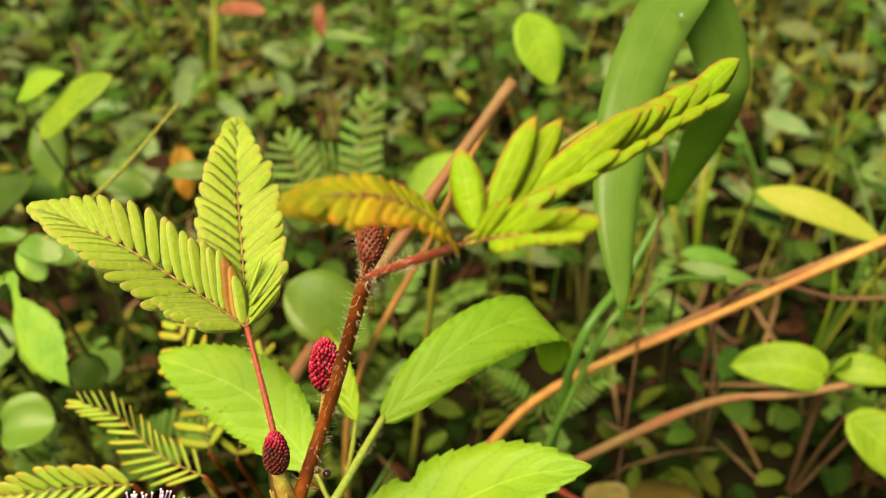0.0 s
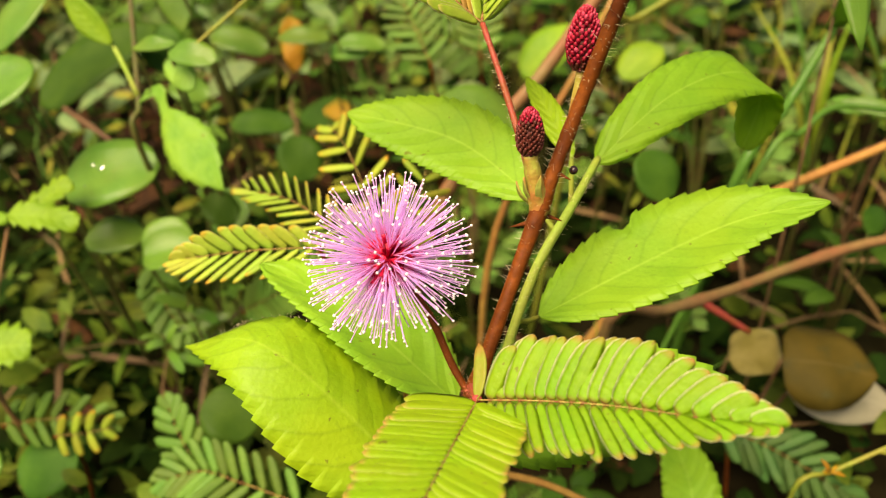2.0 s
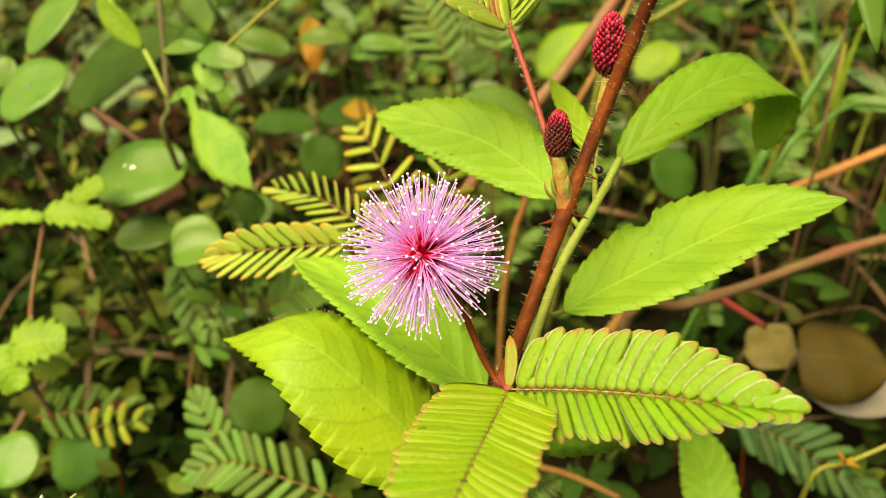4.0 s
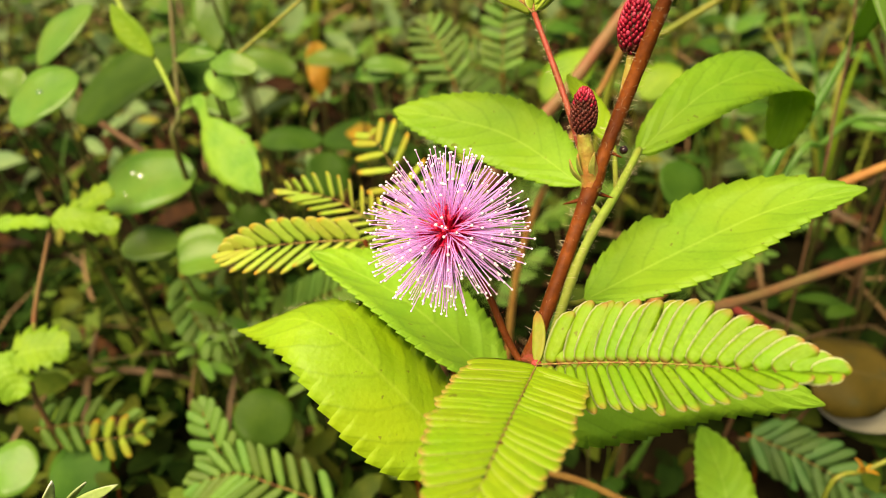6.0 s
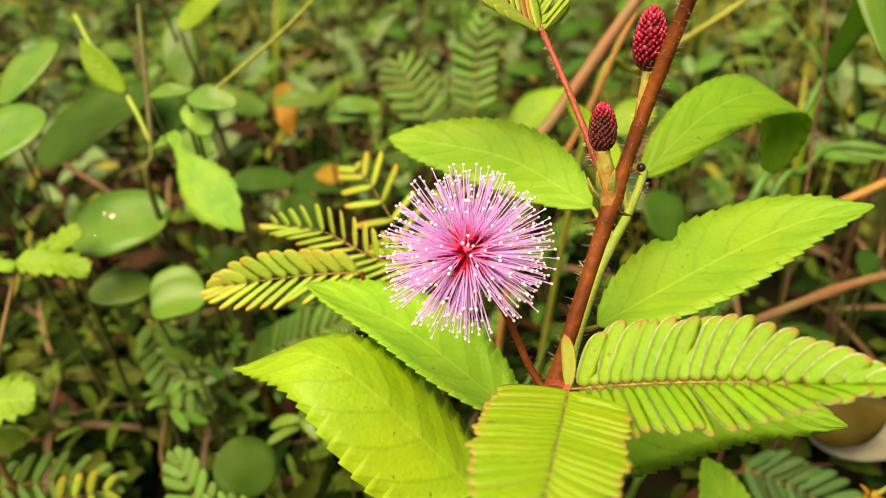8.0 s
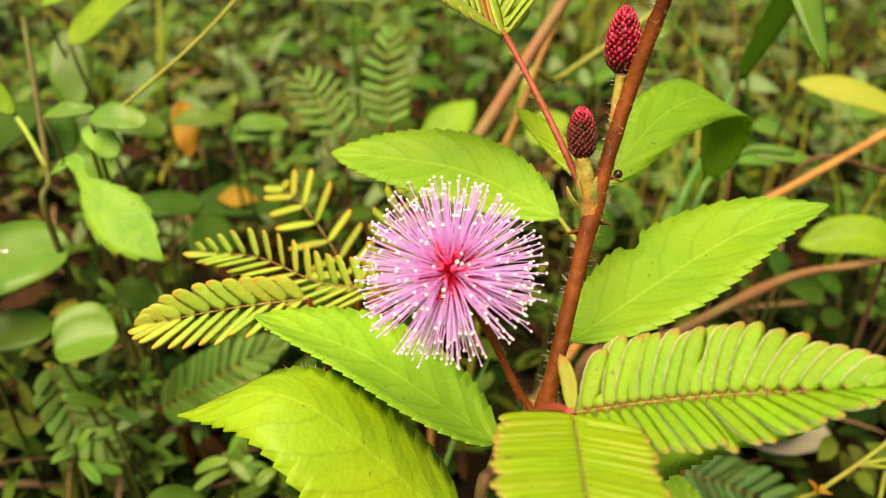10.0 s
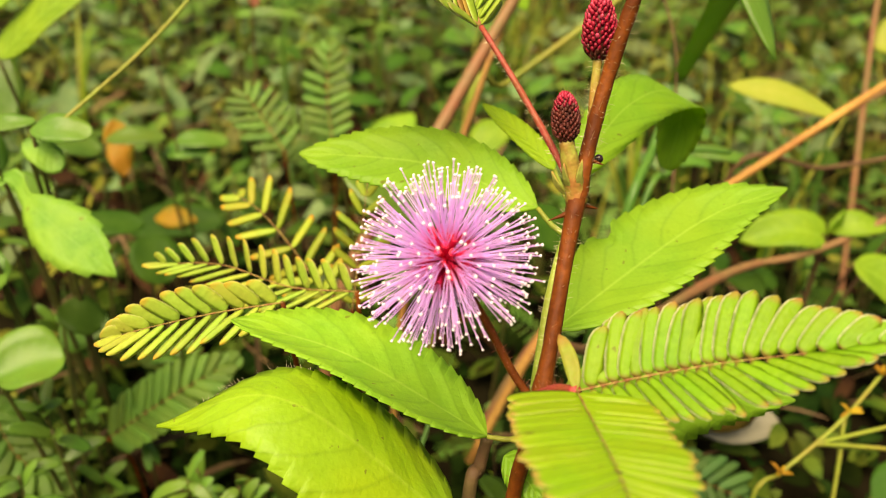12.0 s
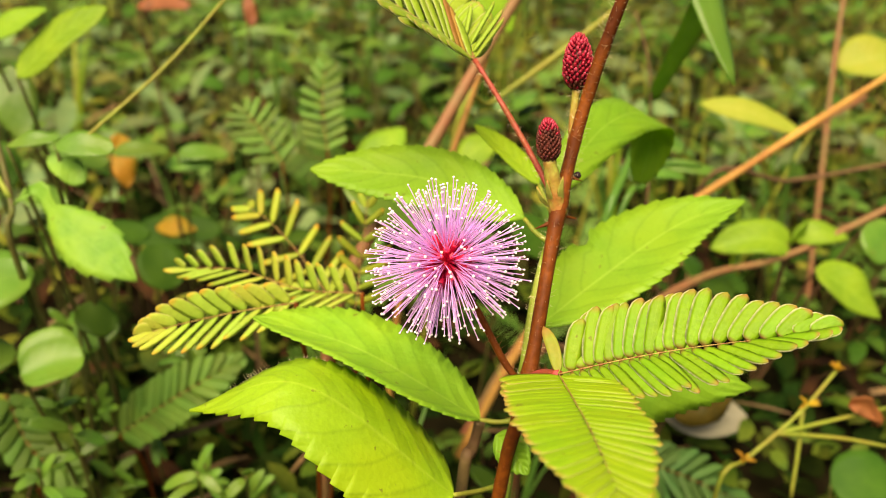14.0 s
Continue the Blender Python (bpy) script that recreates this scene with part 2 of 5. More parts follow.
COVER_YELLOW = leaf_mat("low_leaves_yellowish", (0.1922, 0.2435, 0.03203), (0.2819, 0.2563, 0.03844), through_light=0.35, spread=0.8, spec=0.08)
# near-black leaf colour that stands in for shade down between the weeds
SHADE = leaf_mat("gap_shade_leaf", (0.007, 0.02, 0.0035), (0.016, 0.0375, 0.0055), through_light=0.25, spread=0.9, rough=0.7, spec=0.02)
LITTER = plain_mat("dead_litter", (0.055, 0.0232, 0.0072), (0.022, 0.0100, 0.0044), 200.0, 0.8, per_piece=1.2, spec=0.08)
STRAW = plain_mat("dead_straw", (0.156, 0.0975, 0.03413), (0.08775, 0.04875, 0.01755), 200.0, 0.7, per_piece=0.9)
SOIL = plain_mat("soil", (0.014, 0.0090, 0.004), (0.008, 0.009, 0.003), 5.0, 0.95, 1.0, spec=0.03)
STEM_RED = plain_mat("red_brown_stem", (0.190, 0.050, 0.007), (0.080, 0.019, 0.004), 160.0, 0.55, 0.5, 0.35, 0.65, spec=0.12)
RACHIS = plain_mat("rachis", (0.36, 0.30, 0.07), (0.22, 0.08, 0.03), 1100.0, 0.55)
PETIOLE = plain_mat("red_petiole", (0.32, 0.040, 0.036), (0.22, 0.055, 0.016), 420.0, 0.5)
STEM_GREEN = plain_mat("green_stem", (0.195, 0.27, 0.03), (0.225, 0.21, 0.03), 150.0, 0.55)
STEM_LIME = plain_mat("lime_stem", (0.24, 0.40, 0.045), (0.27, 0.34, 0.05), 150.0, 0.55)
STALK_OCHRE = plain_mat("ochre_stalk", (0.29, 0.31, 0.05), (0.30, 0.13, 0.03), 260.0, 0.55, 0.4)
STEM_WEED = plain_mat("weed_stalk", (0.0715, 0.104, 0.01625), (0.0845, 0.065, 0.01625), 150.0, 0.6)
STEM_BROWN = plain_mat("brown_twig", (0.154, 0.084, 0.035), (0.098, 0.049, 0.021), 120.0, 0.7)
STEM_PURPLE = plain_mat("purple_brown_stem", (0.13, 0.06, 0.03), (0.16, 0.11, 0.04), 150.0, 0.6)
TWIG_ORANGE = plain_mat("orange_twig", (0.46, 0.27, 0.06), (0.36, 0.16, 0.04), 90.0, 0.6)
BRANCH_RED = plain_mat("reddish_branch", (0.225, 0.075, 0.03375), (0.195, 0.1275, 0.045), 70.0, 0.6)
HAIR = plain_mat("pale_hair", (0.74, 0.68, 0.46), (0.66, 0.56, 0.32), 400.0, 0.5, 0.0)
HAIR_RED = plain_mat("red_hair", (0.35, 0.07, 0.05), (0.40, 0.12, 0.06), 400.0, 0.5, 0.0)
BUD_RED = plain_mat("bud_red", (0.36, 0.010, 0.035), (0.25, 0.008, 0.022), 900.0, 0.42, 0.3, per_piece=0.5)
BUD_TIP = plain_mat("bud_tip", (0.52, 0.05, 0.10), (0.40, 0.03, 0.06), 900.0, 0.45, 0.2, per_piece=0.3)
BUD_DARK = plain_mat("bud_dark", (0.135, 0.022, 0.014), (0.08, 0.018, 0.010), 900.0, 0.5, 0.3, per_piece=0.6)
BUD_YOUNG = plain_mat("young_bud", (0.16, 0.030, 0.016), (0.12, 0.040, 0.014), 900.0, 0.5, 0.3, per_piece=0.5)
COROLLA = plain_mat("corolla_red", (0.70, 0.02, 0.09), (0.52, 0.010, 0.04), 900.0, 0.45, 0.2, per_piece=0.5)
ANTHER = plain_mat("anther_white", (0.86, 0.82, 0.80), (0.84, 0.74, 0.78), 900.0, 0.4, 0.1)
BEETLE = plain_mat("black_shell", (0.02, 0.012, 0.01), (0.03, 0.012, 0.01), 300.0, 0.2, 0.1, spec=0.6)


def filament_mat():
    m, nt, p = nodes_of("pink_filament")
    uv = nt.nodes.new("ShaderNodeUVMap")
    sep = nt.nodes.new("ShaderNodeSeparateXYZ")
    link(nt, uv.outputs[0], sep.inputs[0])
    r = nt.nodes.new("ShaderNodeMapRange")
    r.inputs[1].default_value, r.inputs[2].default_value = 0.02, 0.30
    link(nt, sep.outputs[0], r.inputs[0])
    c = mix_col(nt, r.outputs[0], (0.92, 0.30, 0.60), (0.94, 0.66, 1.0))
    link(nt, c, p.inputs["Base Color"])
    p.inputs["Roughness"].default_value = 0.45
    tr = nt.nodes.new("ShaderNodeBsdfTranslucent")
    link(nt, c, tr.inputs["Color"])
    mx = nt.nodes.new("ShaderNodeMixShader")
    mx.inputs[0].default_value = 0.65
    link(nt, p.outputs[0], mx.inputs[1])
    link(nt, tr.outputs[0], mx.inputs[2])
    link(nt, mx.outputs[0], nt.nodes["Material Output"].inputs[0])
    return m


FILAMENT = filament_mat()


def water_mat():
    m, nt, p = nodes_of("water_drop")
    p.inputs["Base Color"].default_value = (1, 1, 1, 1)
    p.inputs["Roughness"].default_value = 0.02
    p.inputs["IOR"].default_value = 1.33
    p.inputs["Transmission Weight"].default_value = 1.0
    return m


WATER = water_mat()


# ---- shape helpers, in millimetres ----
def A(v):
    return np.array(v, float)


def unit(v):
    v = A(v)
    return v / max(np.linalg.norm(v), 1e-9)


def spline(pts, n):
    """n points along a smooth curve through pts."""
    P = [A(p) for p in pts]
    if len(P) == 2:
        return np.array([P[0] + (P[1] - P[0]) * k / (n - 1) for k in range(n)])
    Q = [2 * P[0] - P[1]] + P + [2 * P[-1] - P[-2]]
    out = []
    for k in range(n):
        s = k / (n - 1) * (len(P) - 1)
        i = min(int(s), len(P) - 2)
        f = s - i
        a, b, c, d = Q[i:i + 4]
        out.append(0.5 * (2 * b + (c - a) * f + (2 * a - 5 * b + 4 * c - d) * f * f + (3 * b - a - 3 * c + d) * f ** 3))
    return np.array(out)


def mesh_from(name, verts, faces, mats, uvs=None, smooth=True, origin=(0, 0, 0)):
    me = bpy.data.meshes.new(name)
    me.from_pydata(((np.asarray(verts, float) - A(origin)) * MM).tolist(), [], faces)
    for m in mats if isinstance(mats, (list, tuple)) else [mats]:
        me.materials.append(m)
    if uvs is not None:
        layer = me.uv_layers.new(name="UVMap")
        idx = np.zeros(len(me.loops), dtype=np.int32)
        me.loops.foreach_get("vertex_index", idx)
        layer.data.foreach_set("uv", np.asarray(uvs, np.float32)[idx].ravel())
    me.polygons.foreach_set("use_smooth", [smooth] * len(me.polygons))
    me.update()
    return me


def put(name, me, parent=None, label="", origin=(0, 0, 0)):
    ob = new(name, me)
    ob.location = A(origin) * MM
    if parent is not None:
        ob.parent = parent
        ob.matrix_parent_inverse = Matrix.Translation(-parent_place(parent))
    return tagged(ob, label)


def parent_place(ob):
    return ob.location.copy()


def thing(name, base, label, category, group="", kind=""):
    e = new(name)
    e.empty_display_size = 0.005
    e.location = A(base) * MM
    return tagged(e, label, category, group, kind)


def shell(G, N, thick):
    """A closed thin sheet from a grid of points G[i][j] and normals N."""
    a, b = G.shape[:2]
    top = (G + N * thick / 2).reshape(-1, 3)
    bot = (G - N * thick / 2).reshape(-1, 3)
    V = np.vstack([top, bot])
    k = a * b
    F = []
    for i in range(a - 1):
        for j in range(b - 1):
            q = (i * b + j, (i + 1) * b + j, (i + 1) * b + j + 1, i * b + j + 1)
            F.append(q)
            F.append(tuple(k + w for w in reversed(q)))
    rim = [i * b for i in range(a)] + [(a - 1) * b + j for j in range(1, b)] + [i * b + b - 1 for i in range(a - 2, -1, -1)] + [j for j in range(b - 2, 0, -1)]
    for s in range(len(rim)):
        p, q = rim[s], rim[(s + 1) % len(rim)]
        F.append((p, k + p, k + q, q))
    return V, F


def blade_grid(pts, side, width, shape, teeth=0, amp=0.075, fold=0.12, cup=0.0, wave=0.0, across=7, per=4, n=28, side_end=None, seed=0, bite=None):
    """Grid, normals and uvs of a leaf blade: midrib through pts, side = way to one edge."""
    r = np.random.default_rng(seed)
    if teeth:
        us = [0.0]
        for k in range(teeth):
            us += [(k + f) / teeth for f in (0.02, 0.45, 0.85, 0.97)]
        us = np.array(sorted(set(us + [1.0])))
    else:
        us = np.linspace(0, 1, n)
    fine = spline(pts, 200)
    seg = np.r_[0, np.cumsum(np.linalg.norm(np.diff(fine, axis=0), axis=1))]
    length = seg[-1]
    C = np.array([[np.interp(u * length, seg, fine[:, c]) for c in range(3)] for u in us])
    Td = np.gradient(fine, axis=0)
    G = np.zeros((len(us), across, 3))
    Nn = np.zeros_like(G)
    UV = np.zeros((len(us), across, 2))
    phase = r.uniform(0, 6.28)
    for i, u in enumerate(us):
        k = int(np.interp(u * length, seg, np.arange(200)))
        T = unit(Td[k])
        sd = A(side) if side_end is None else A(side) * (1 - u) + A(side_end) * u
        S = unit(sd - T * (T @ sd))
        Nr = np.cross(T, S)
        if Nr @ (before if i else A((-0.1, -0.6, 0.8))) < 0:
            Nr = -Nr
        before = Nr
        w = width / 2 * shape(u)
        f = (u * teeth) % 1 if teeth else 0
        for j in range(across):
            v = -1 + 2 * j / (across - 1)
            ww = w
            if teeth and abs(v) > 0.99:
                ww = w * (1 - amp / 2) + width / 2 * amp * (f if f < 0.9 else 0.0) * min(1, shape(u) * 2.5)
            if bite and v * bite[2] > 0 and abs(u - bite[0]) < bite[1]:
                ww *= 1 - bite[3] * (1 - abs(u - bite[0]) / bite[1]) * abs(v)
            lift = fold * abs(v) * ww + cup * v * v * ww + wave * math.sin(u * 9 + phase + v * 2) * abs(v)
            G[i, j] = C[i] + S * v * ww + Nr * lift
            if teeth and abs(v) > 0.99:
                G[i, j] += T * (length / teeth * 0.11 * (f if f < 0.9 else 0))
            if teeth:
                G[i, j] += Nr * (0.003 * width * math.sin(6.2832 * (7 * u - 1.7 * abs(v) ** 1.35)) * min(1, 1.5 * abs(v)) * (1 - v ** 8) + 0.008 * width * noise.noise(Vector((u * 4, v * 1.5, seed + 0.5))))
            Nn[i, j] = unit(Nr - S * (np.sign(v) * fold + 2 * cup * v))
            UV[i, j] = (u, (v + 1) / 2)
    return G, Nn, UV


def ovate(u):
    return max(0.02, (u ** 0.62 * (1 - u) ** 0.80) / 0.395)


def lance(u):
    return max(0.02, (max(u, 1e-6) ** 0.75 * (1 - u) ** 0.9) / 0.33)


def blade_shape(a, b):
    top = (a / (a + b)) ** a * (b / (a + b)) ** b
    return lambda u: max(0.02, u ** a * (1 - u) ** b / top)


def elliptic(u):
    return max(0.03, (1 - abs(2 * u - 1) ** 2.3) ** 0.55)


def ribbon(u):
    return max(0.03, min(1, u * 5 + 0.5) * (1 - u ** 3) ** 0.8)


def leaf(name, parent, pts, side, width, mat, shape=ovate, thick=0.25, label="", **kw):
    G, N, UV = blade_grid(pts, side, width, shape, **kw)
    V, F = shell(G, N, thick)
    uv = np.vstack([UV.reshape(-1, 2)] * 2)
    return put(name, mesh_from(name, V, F, mat, uv), parent, label)


def tube_mesh(pts, r0, r1, n=24, sides=8, knob=0.06, seed=0, nodes=()):
    r = np.random.default_rng(seed)
    C = spline(pts, n)
    T = np.gradient(C, axis=0)
    V, F = [], []
    ref = A((0.31, 0.2, 0.93))
    for i in range(n):
        t = unit(T[i])
        if abs(t @ ref) > 0.95:
            ref = A((1, 0, 0))
        a = unit(np.cross(t, ref))
        b = np.cross(t, a)
        u = i / (n - 1)
        rad = (r0 + (r1 - r0) * u) * (1 + r.uniform(-knob, knob))
        for nu in nodes:
            rad *= 1 + 0.35 * math.exp(-((u - nu) / 0.02) ** 2)
        for s in range(sides):
            th = 2 * math.pi * s / sides
            V.append(C[i] + (a * math.cos(th) + b * math.sin(th)) * rad)
    for i in range(n - 1):
        for s in range(sides):
            q = (s + 1) % sides
            F.append((i * sides + s, i * sides + q, (i + 1) * sides + q, (i + 1) * sides + s))
    F.append(tuple(range(sides))[::-1])
    F.append(tuple((n - 1) * sides + s for s in range(sides)))
    return V, F


def stem(name, parent, pts, r0, r1, mat, label="", n=24, sides=8, seed=0, nodes=(), knob=0.06):
    V, F = tube_mesh(pts, r0, r1, n, sides, knob, seed, nodes)
    return put(name, mesh_from(name, V, F, mat), parent, label)


def hairs(parent, pts, radius, count, length, mat, seed=0, name="hairs", thick=1.0):
    """Fine bristles along a stem."""
    r = np.random.default_rng(seed)
    C = spline(pts, 200)
    T = np.gradient(C, axis=0)
    V, F = [], []
    for _ in range(count):
        i = int(r.uniform(2, 197))
        t = unit(T[i])
        d = r.normal(size=3)
        d = unit(d - t * (d @ t))
        way = unit(d + t * r.uniform(-0.3, 0.7))
        L = length * r.uniform(0.5, 1.2)
        a = unit(np.cross(way, t + 0.01))
        b = np.cross(way, a)
        p = C[i] + d * radius * 0.9
        k = len(V)
        bend = A((0, 0, 1)) * L * r.uniform(-0.1, 0.2)
        for s in range(3):
            th = 2.094 * s
            V.append(p + (a * math.cos(th) + b * math.sin(th)) * 0.022 * thick)
        for s in range(3):
            th = 2.094 * s
            V.append(p + way * L * 0.55 + (a * math.cos(th) + b * math.sin(th)) * 0.015 * thick)
        V.append(p + way * L + bend)
        for s in range(3):
            q = (s + 1) % 3
            F.append((k + s, k + q, k + 3 + q, k + 3 + s))
            F.append((k + 3 + s, k + 3 + q, k + 6))
    return put(name, mesh_from(name, V, F, mat, smooth=False), parent)


def place_axes(x, y, z, p):
    m = Matrix.Identity(4)
    for c, v in enumerate((x, y, z)):
        for rr in range(3):
            m[rr][c] = float(v[rr])
    for rr in range(3):
        m[rr][3] = float(p[rr]) * MM
    return m


LEAFLETS = {}


def leaflet_mesh(mat, kind=0, hand=1, pointed=False):
    """An oblong mimosa leaflet with a slanting point, 1 mm long and wide before scaling, from the origin along x."""
    key = (mat.name, kind, hand, pointed)
    if key not in LEAFLETS:
        bow = (0.20, 0.30, 0.12)[kind]
        us = (0.0, 0.05, 0.15, 0.35, 0.6, 0.78, 0.9, 0.97, 1.0)
        # near and far edge of the blade at those places along it
        inner = (-0.14, -0.36, -0.47, -0.50, -0.50, -0.46, -0.34, -0.13, 0.06)
        outer = (0.10, 0.24, 0.38, 0.50, 0.50, 0.48, 0.42, 0.31, 0.16)
        if pointed:
            inner = (-0.10, -0.24, -0.38, -0.50, -0.49, -0.40, -0.24, -0.09, 0.02)
            outer = (0.08, 0.18, 0.30, 0.44, 0.46, 0.36, 0.24, 0.12, 0.05)
            bow = 0.0
        G = np.zeros((9, 5, 3))
        N = np.zeros_like(G)
        UV = np.zeros((9, 5, 2))
        for i, u in enumerate(us):
            for j in range(5):
                f = j / 4
                y = inner[i] + (outer[i] - inner[i]) * f + bow * (u * u - 0.3 * u)
                G[i, j] = (u, hand * y, 0.02 * math.sin(3.14 * u) - 0.019 * (2 * f - 1) ** 2)
                N[i, j] = (0, 0, 1)
                UV[i, j] = (u, f)
        if hand < 0:
            G, UV = G[:, ::-1], UV[:, ::-1]
        V, F = shell(G, N, 0.006)
        LEAFLETS[key] = mesh_from("leaflet", V, F, mat, np.vstack([UV.reshape(-1, 2)] * 2))
    return LEAFLETS[key]


def pinna(parent, pts, side, pairs, length, mat, stem_mat, angle=18, lift=0.1, roll=8, width=1.5, profile=None, radius=0.2, seed=0, gap_first=0.02, sides=(1, -1), label="", jitter=0.04, low=1.0, low_lift=None, swap=None, turn=38, skip_low=0, low_angle=None, low_width=1.0, pointed=False):
    """One pinna: a rachis with paired leaflets, each leaflet an object of its own."""
    r = np.random.default_rng(seed)
    rachis = stem("pinna", parent, pts, radius, radius * 0.5, stem_mat, label, n=40, sides=6, seed=seed, knob=0.3)
    C = spline(pts, 200)
    Td = np.gradient(C, axis=0)
    total = np.linalg.norm(np.diff(C, axis=0), axis=1).sum()
    step = total / pairs
    for k in range(pairs):
        u = gap_first + (k + 0.3) / pairs * (1 - gap_first)
        i = int(u * 199)
        T = unit(Td[i])
        S = unit(A(side) - T * (T @ A(side)))
        N = np.cross(T, S)
        if N @ A((-0.1, -0.6, 0.8)) < 0:
            N = -N
        prof = profile(u) if profile else min(1, 0.78 + 1.6 * u) * (1 - max(0, u - 0.5) ** 2 * 2.6)
        for sg in sides:
            if sg < 0 and k < skip_low:
                continue
            base = low_angle if sg < 0 and low_angle is not None else angle
            ang = radians((base(u) if callable(base) else base) + turn * max(0, u - 0.55) / 0.45 + r.normal(0, 2.0))
            d = unit(S * sg * math.cos(ang) + T * math.sin(ang) + N * ((lift if sg > 0 or low_lift is None else low_lift) + r.normal(0, jitter)))
            y = unit(np.cross(N, d))
            z = np.cross(d, y)
            rl = radians((roll if y @ T > 0 else -roll) + r.normal(0, 3))
            y, z = y * math.cos(rl) + z * math.sin(rl), z * math.cos(rl) - y * math.sin(rl)
            L = length * prof * r.uniform(0.96, 1.04) * (low if sg < 0 else 1.0)
            W = step * width * r.uniform(0.94, 1.04) * (low_width if sg < 0 else 1.0)
            ob = new("leaflet", leaflet_mesh(swap[1] if swap and k in swap[0] and sg > 0 else mat, int(r.integers(3)), 1 if y @ T > 0 else -1, pointed))
            ob.parent = rachis
            ob.matrix_local = place_axes(d * L, y * W, z * L, C[i] + S * sg * radius * 0.6 - A((0, 0, 0)))
    return rachis


# ---- ground ----
def build_ground():
    n = 90
    xs = np.sign(np.linspace(-1, 1, n)) * np.abs(np.linspace(-1, 1, n)) ** 4 * 60000
    V, F = [], []
    for y in xs:
        for x in xs:
            near = max(0, 1 - math.hypot(x, y) / 2500)
            z = (noise.noise(Vector((x / 45, y / 45, 0.3))) * 4 + noise.noise(Vector((x / 12, y / 12, 1.7))) * 1.5) * near - 34
            V.append((x, y + 150, z))
    for i in range(n - 1):
        for j in range(n - 1):
            F.append((i * n + j, i * n + j + 1, (i + 1) * n + j + 1, (i + 1) * n + j))
    return tagged(put("ground", mesh_from("ground", V, F, SOIL)), "dark damp soil under dense low weeds", "ground", kind="structure")


build_ground()

# ---- mimosa plant: red-brown stem, flower head, buds and feathery leaves ----
mimosa = thing("mimosa_plant", (-43, 42, -34), "sensitive plant with pink pompom flower, red buds and feathery leaves", "plant")
STEM_PTS = [(-43, 42, -36), (-37, 46, 40), (-33, 49, 72), (-29.8, 50, 88), (-21.3, 64.3, 108), (-15, 71.5, 124), (-8.3, 73.3, 144.4)]
stem("main_stem", mimosa, STEM_PTS, 1.15, 0.95, STEM_RED, "hairy red-brown stem", n=60, sides=10, nodes=(0.5, 0.67))
hairs(mimosa, STEM_PTS[3:], 0.95, 420, 1.5, HAIR, 3)
hairs(mimosa, STEM_PTS[:4], 1.1, 160, 1.0, HAIR_RED, 4)


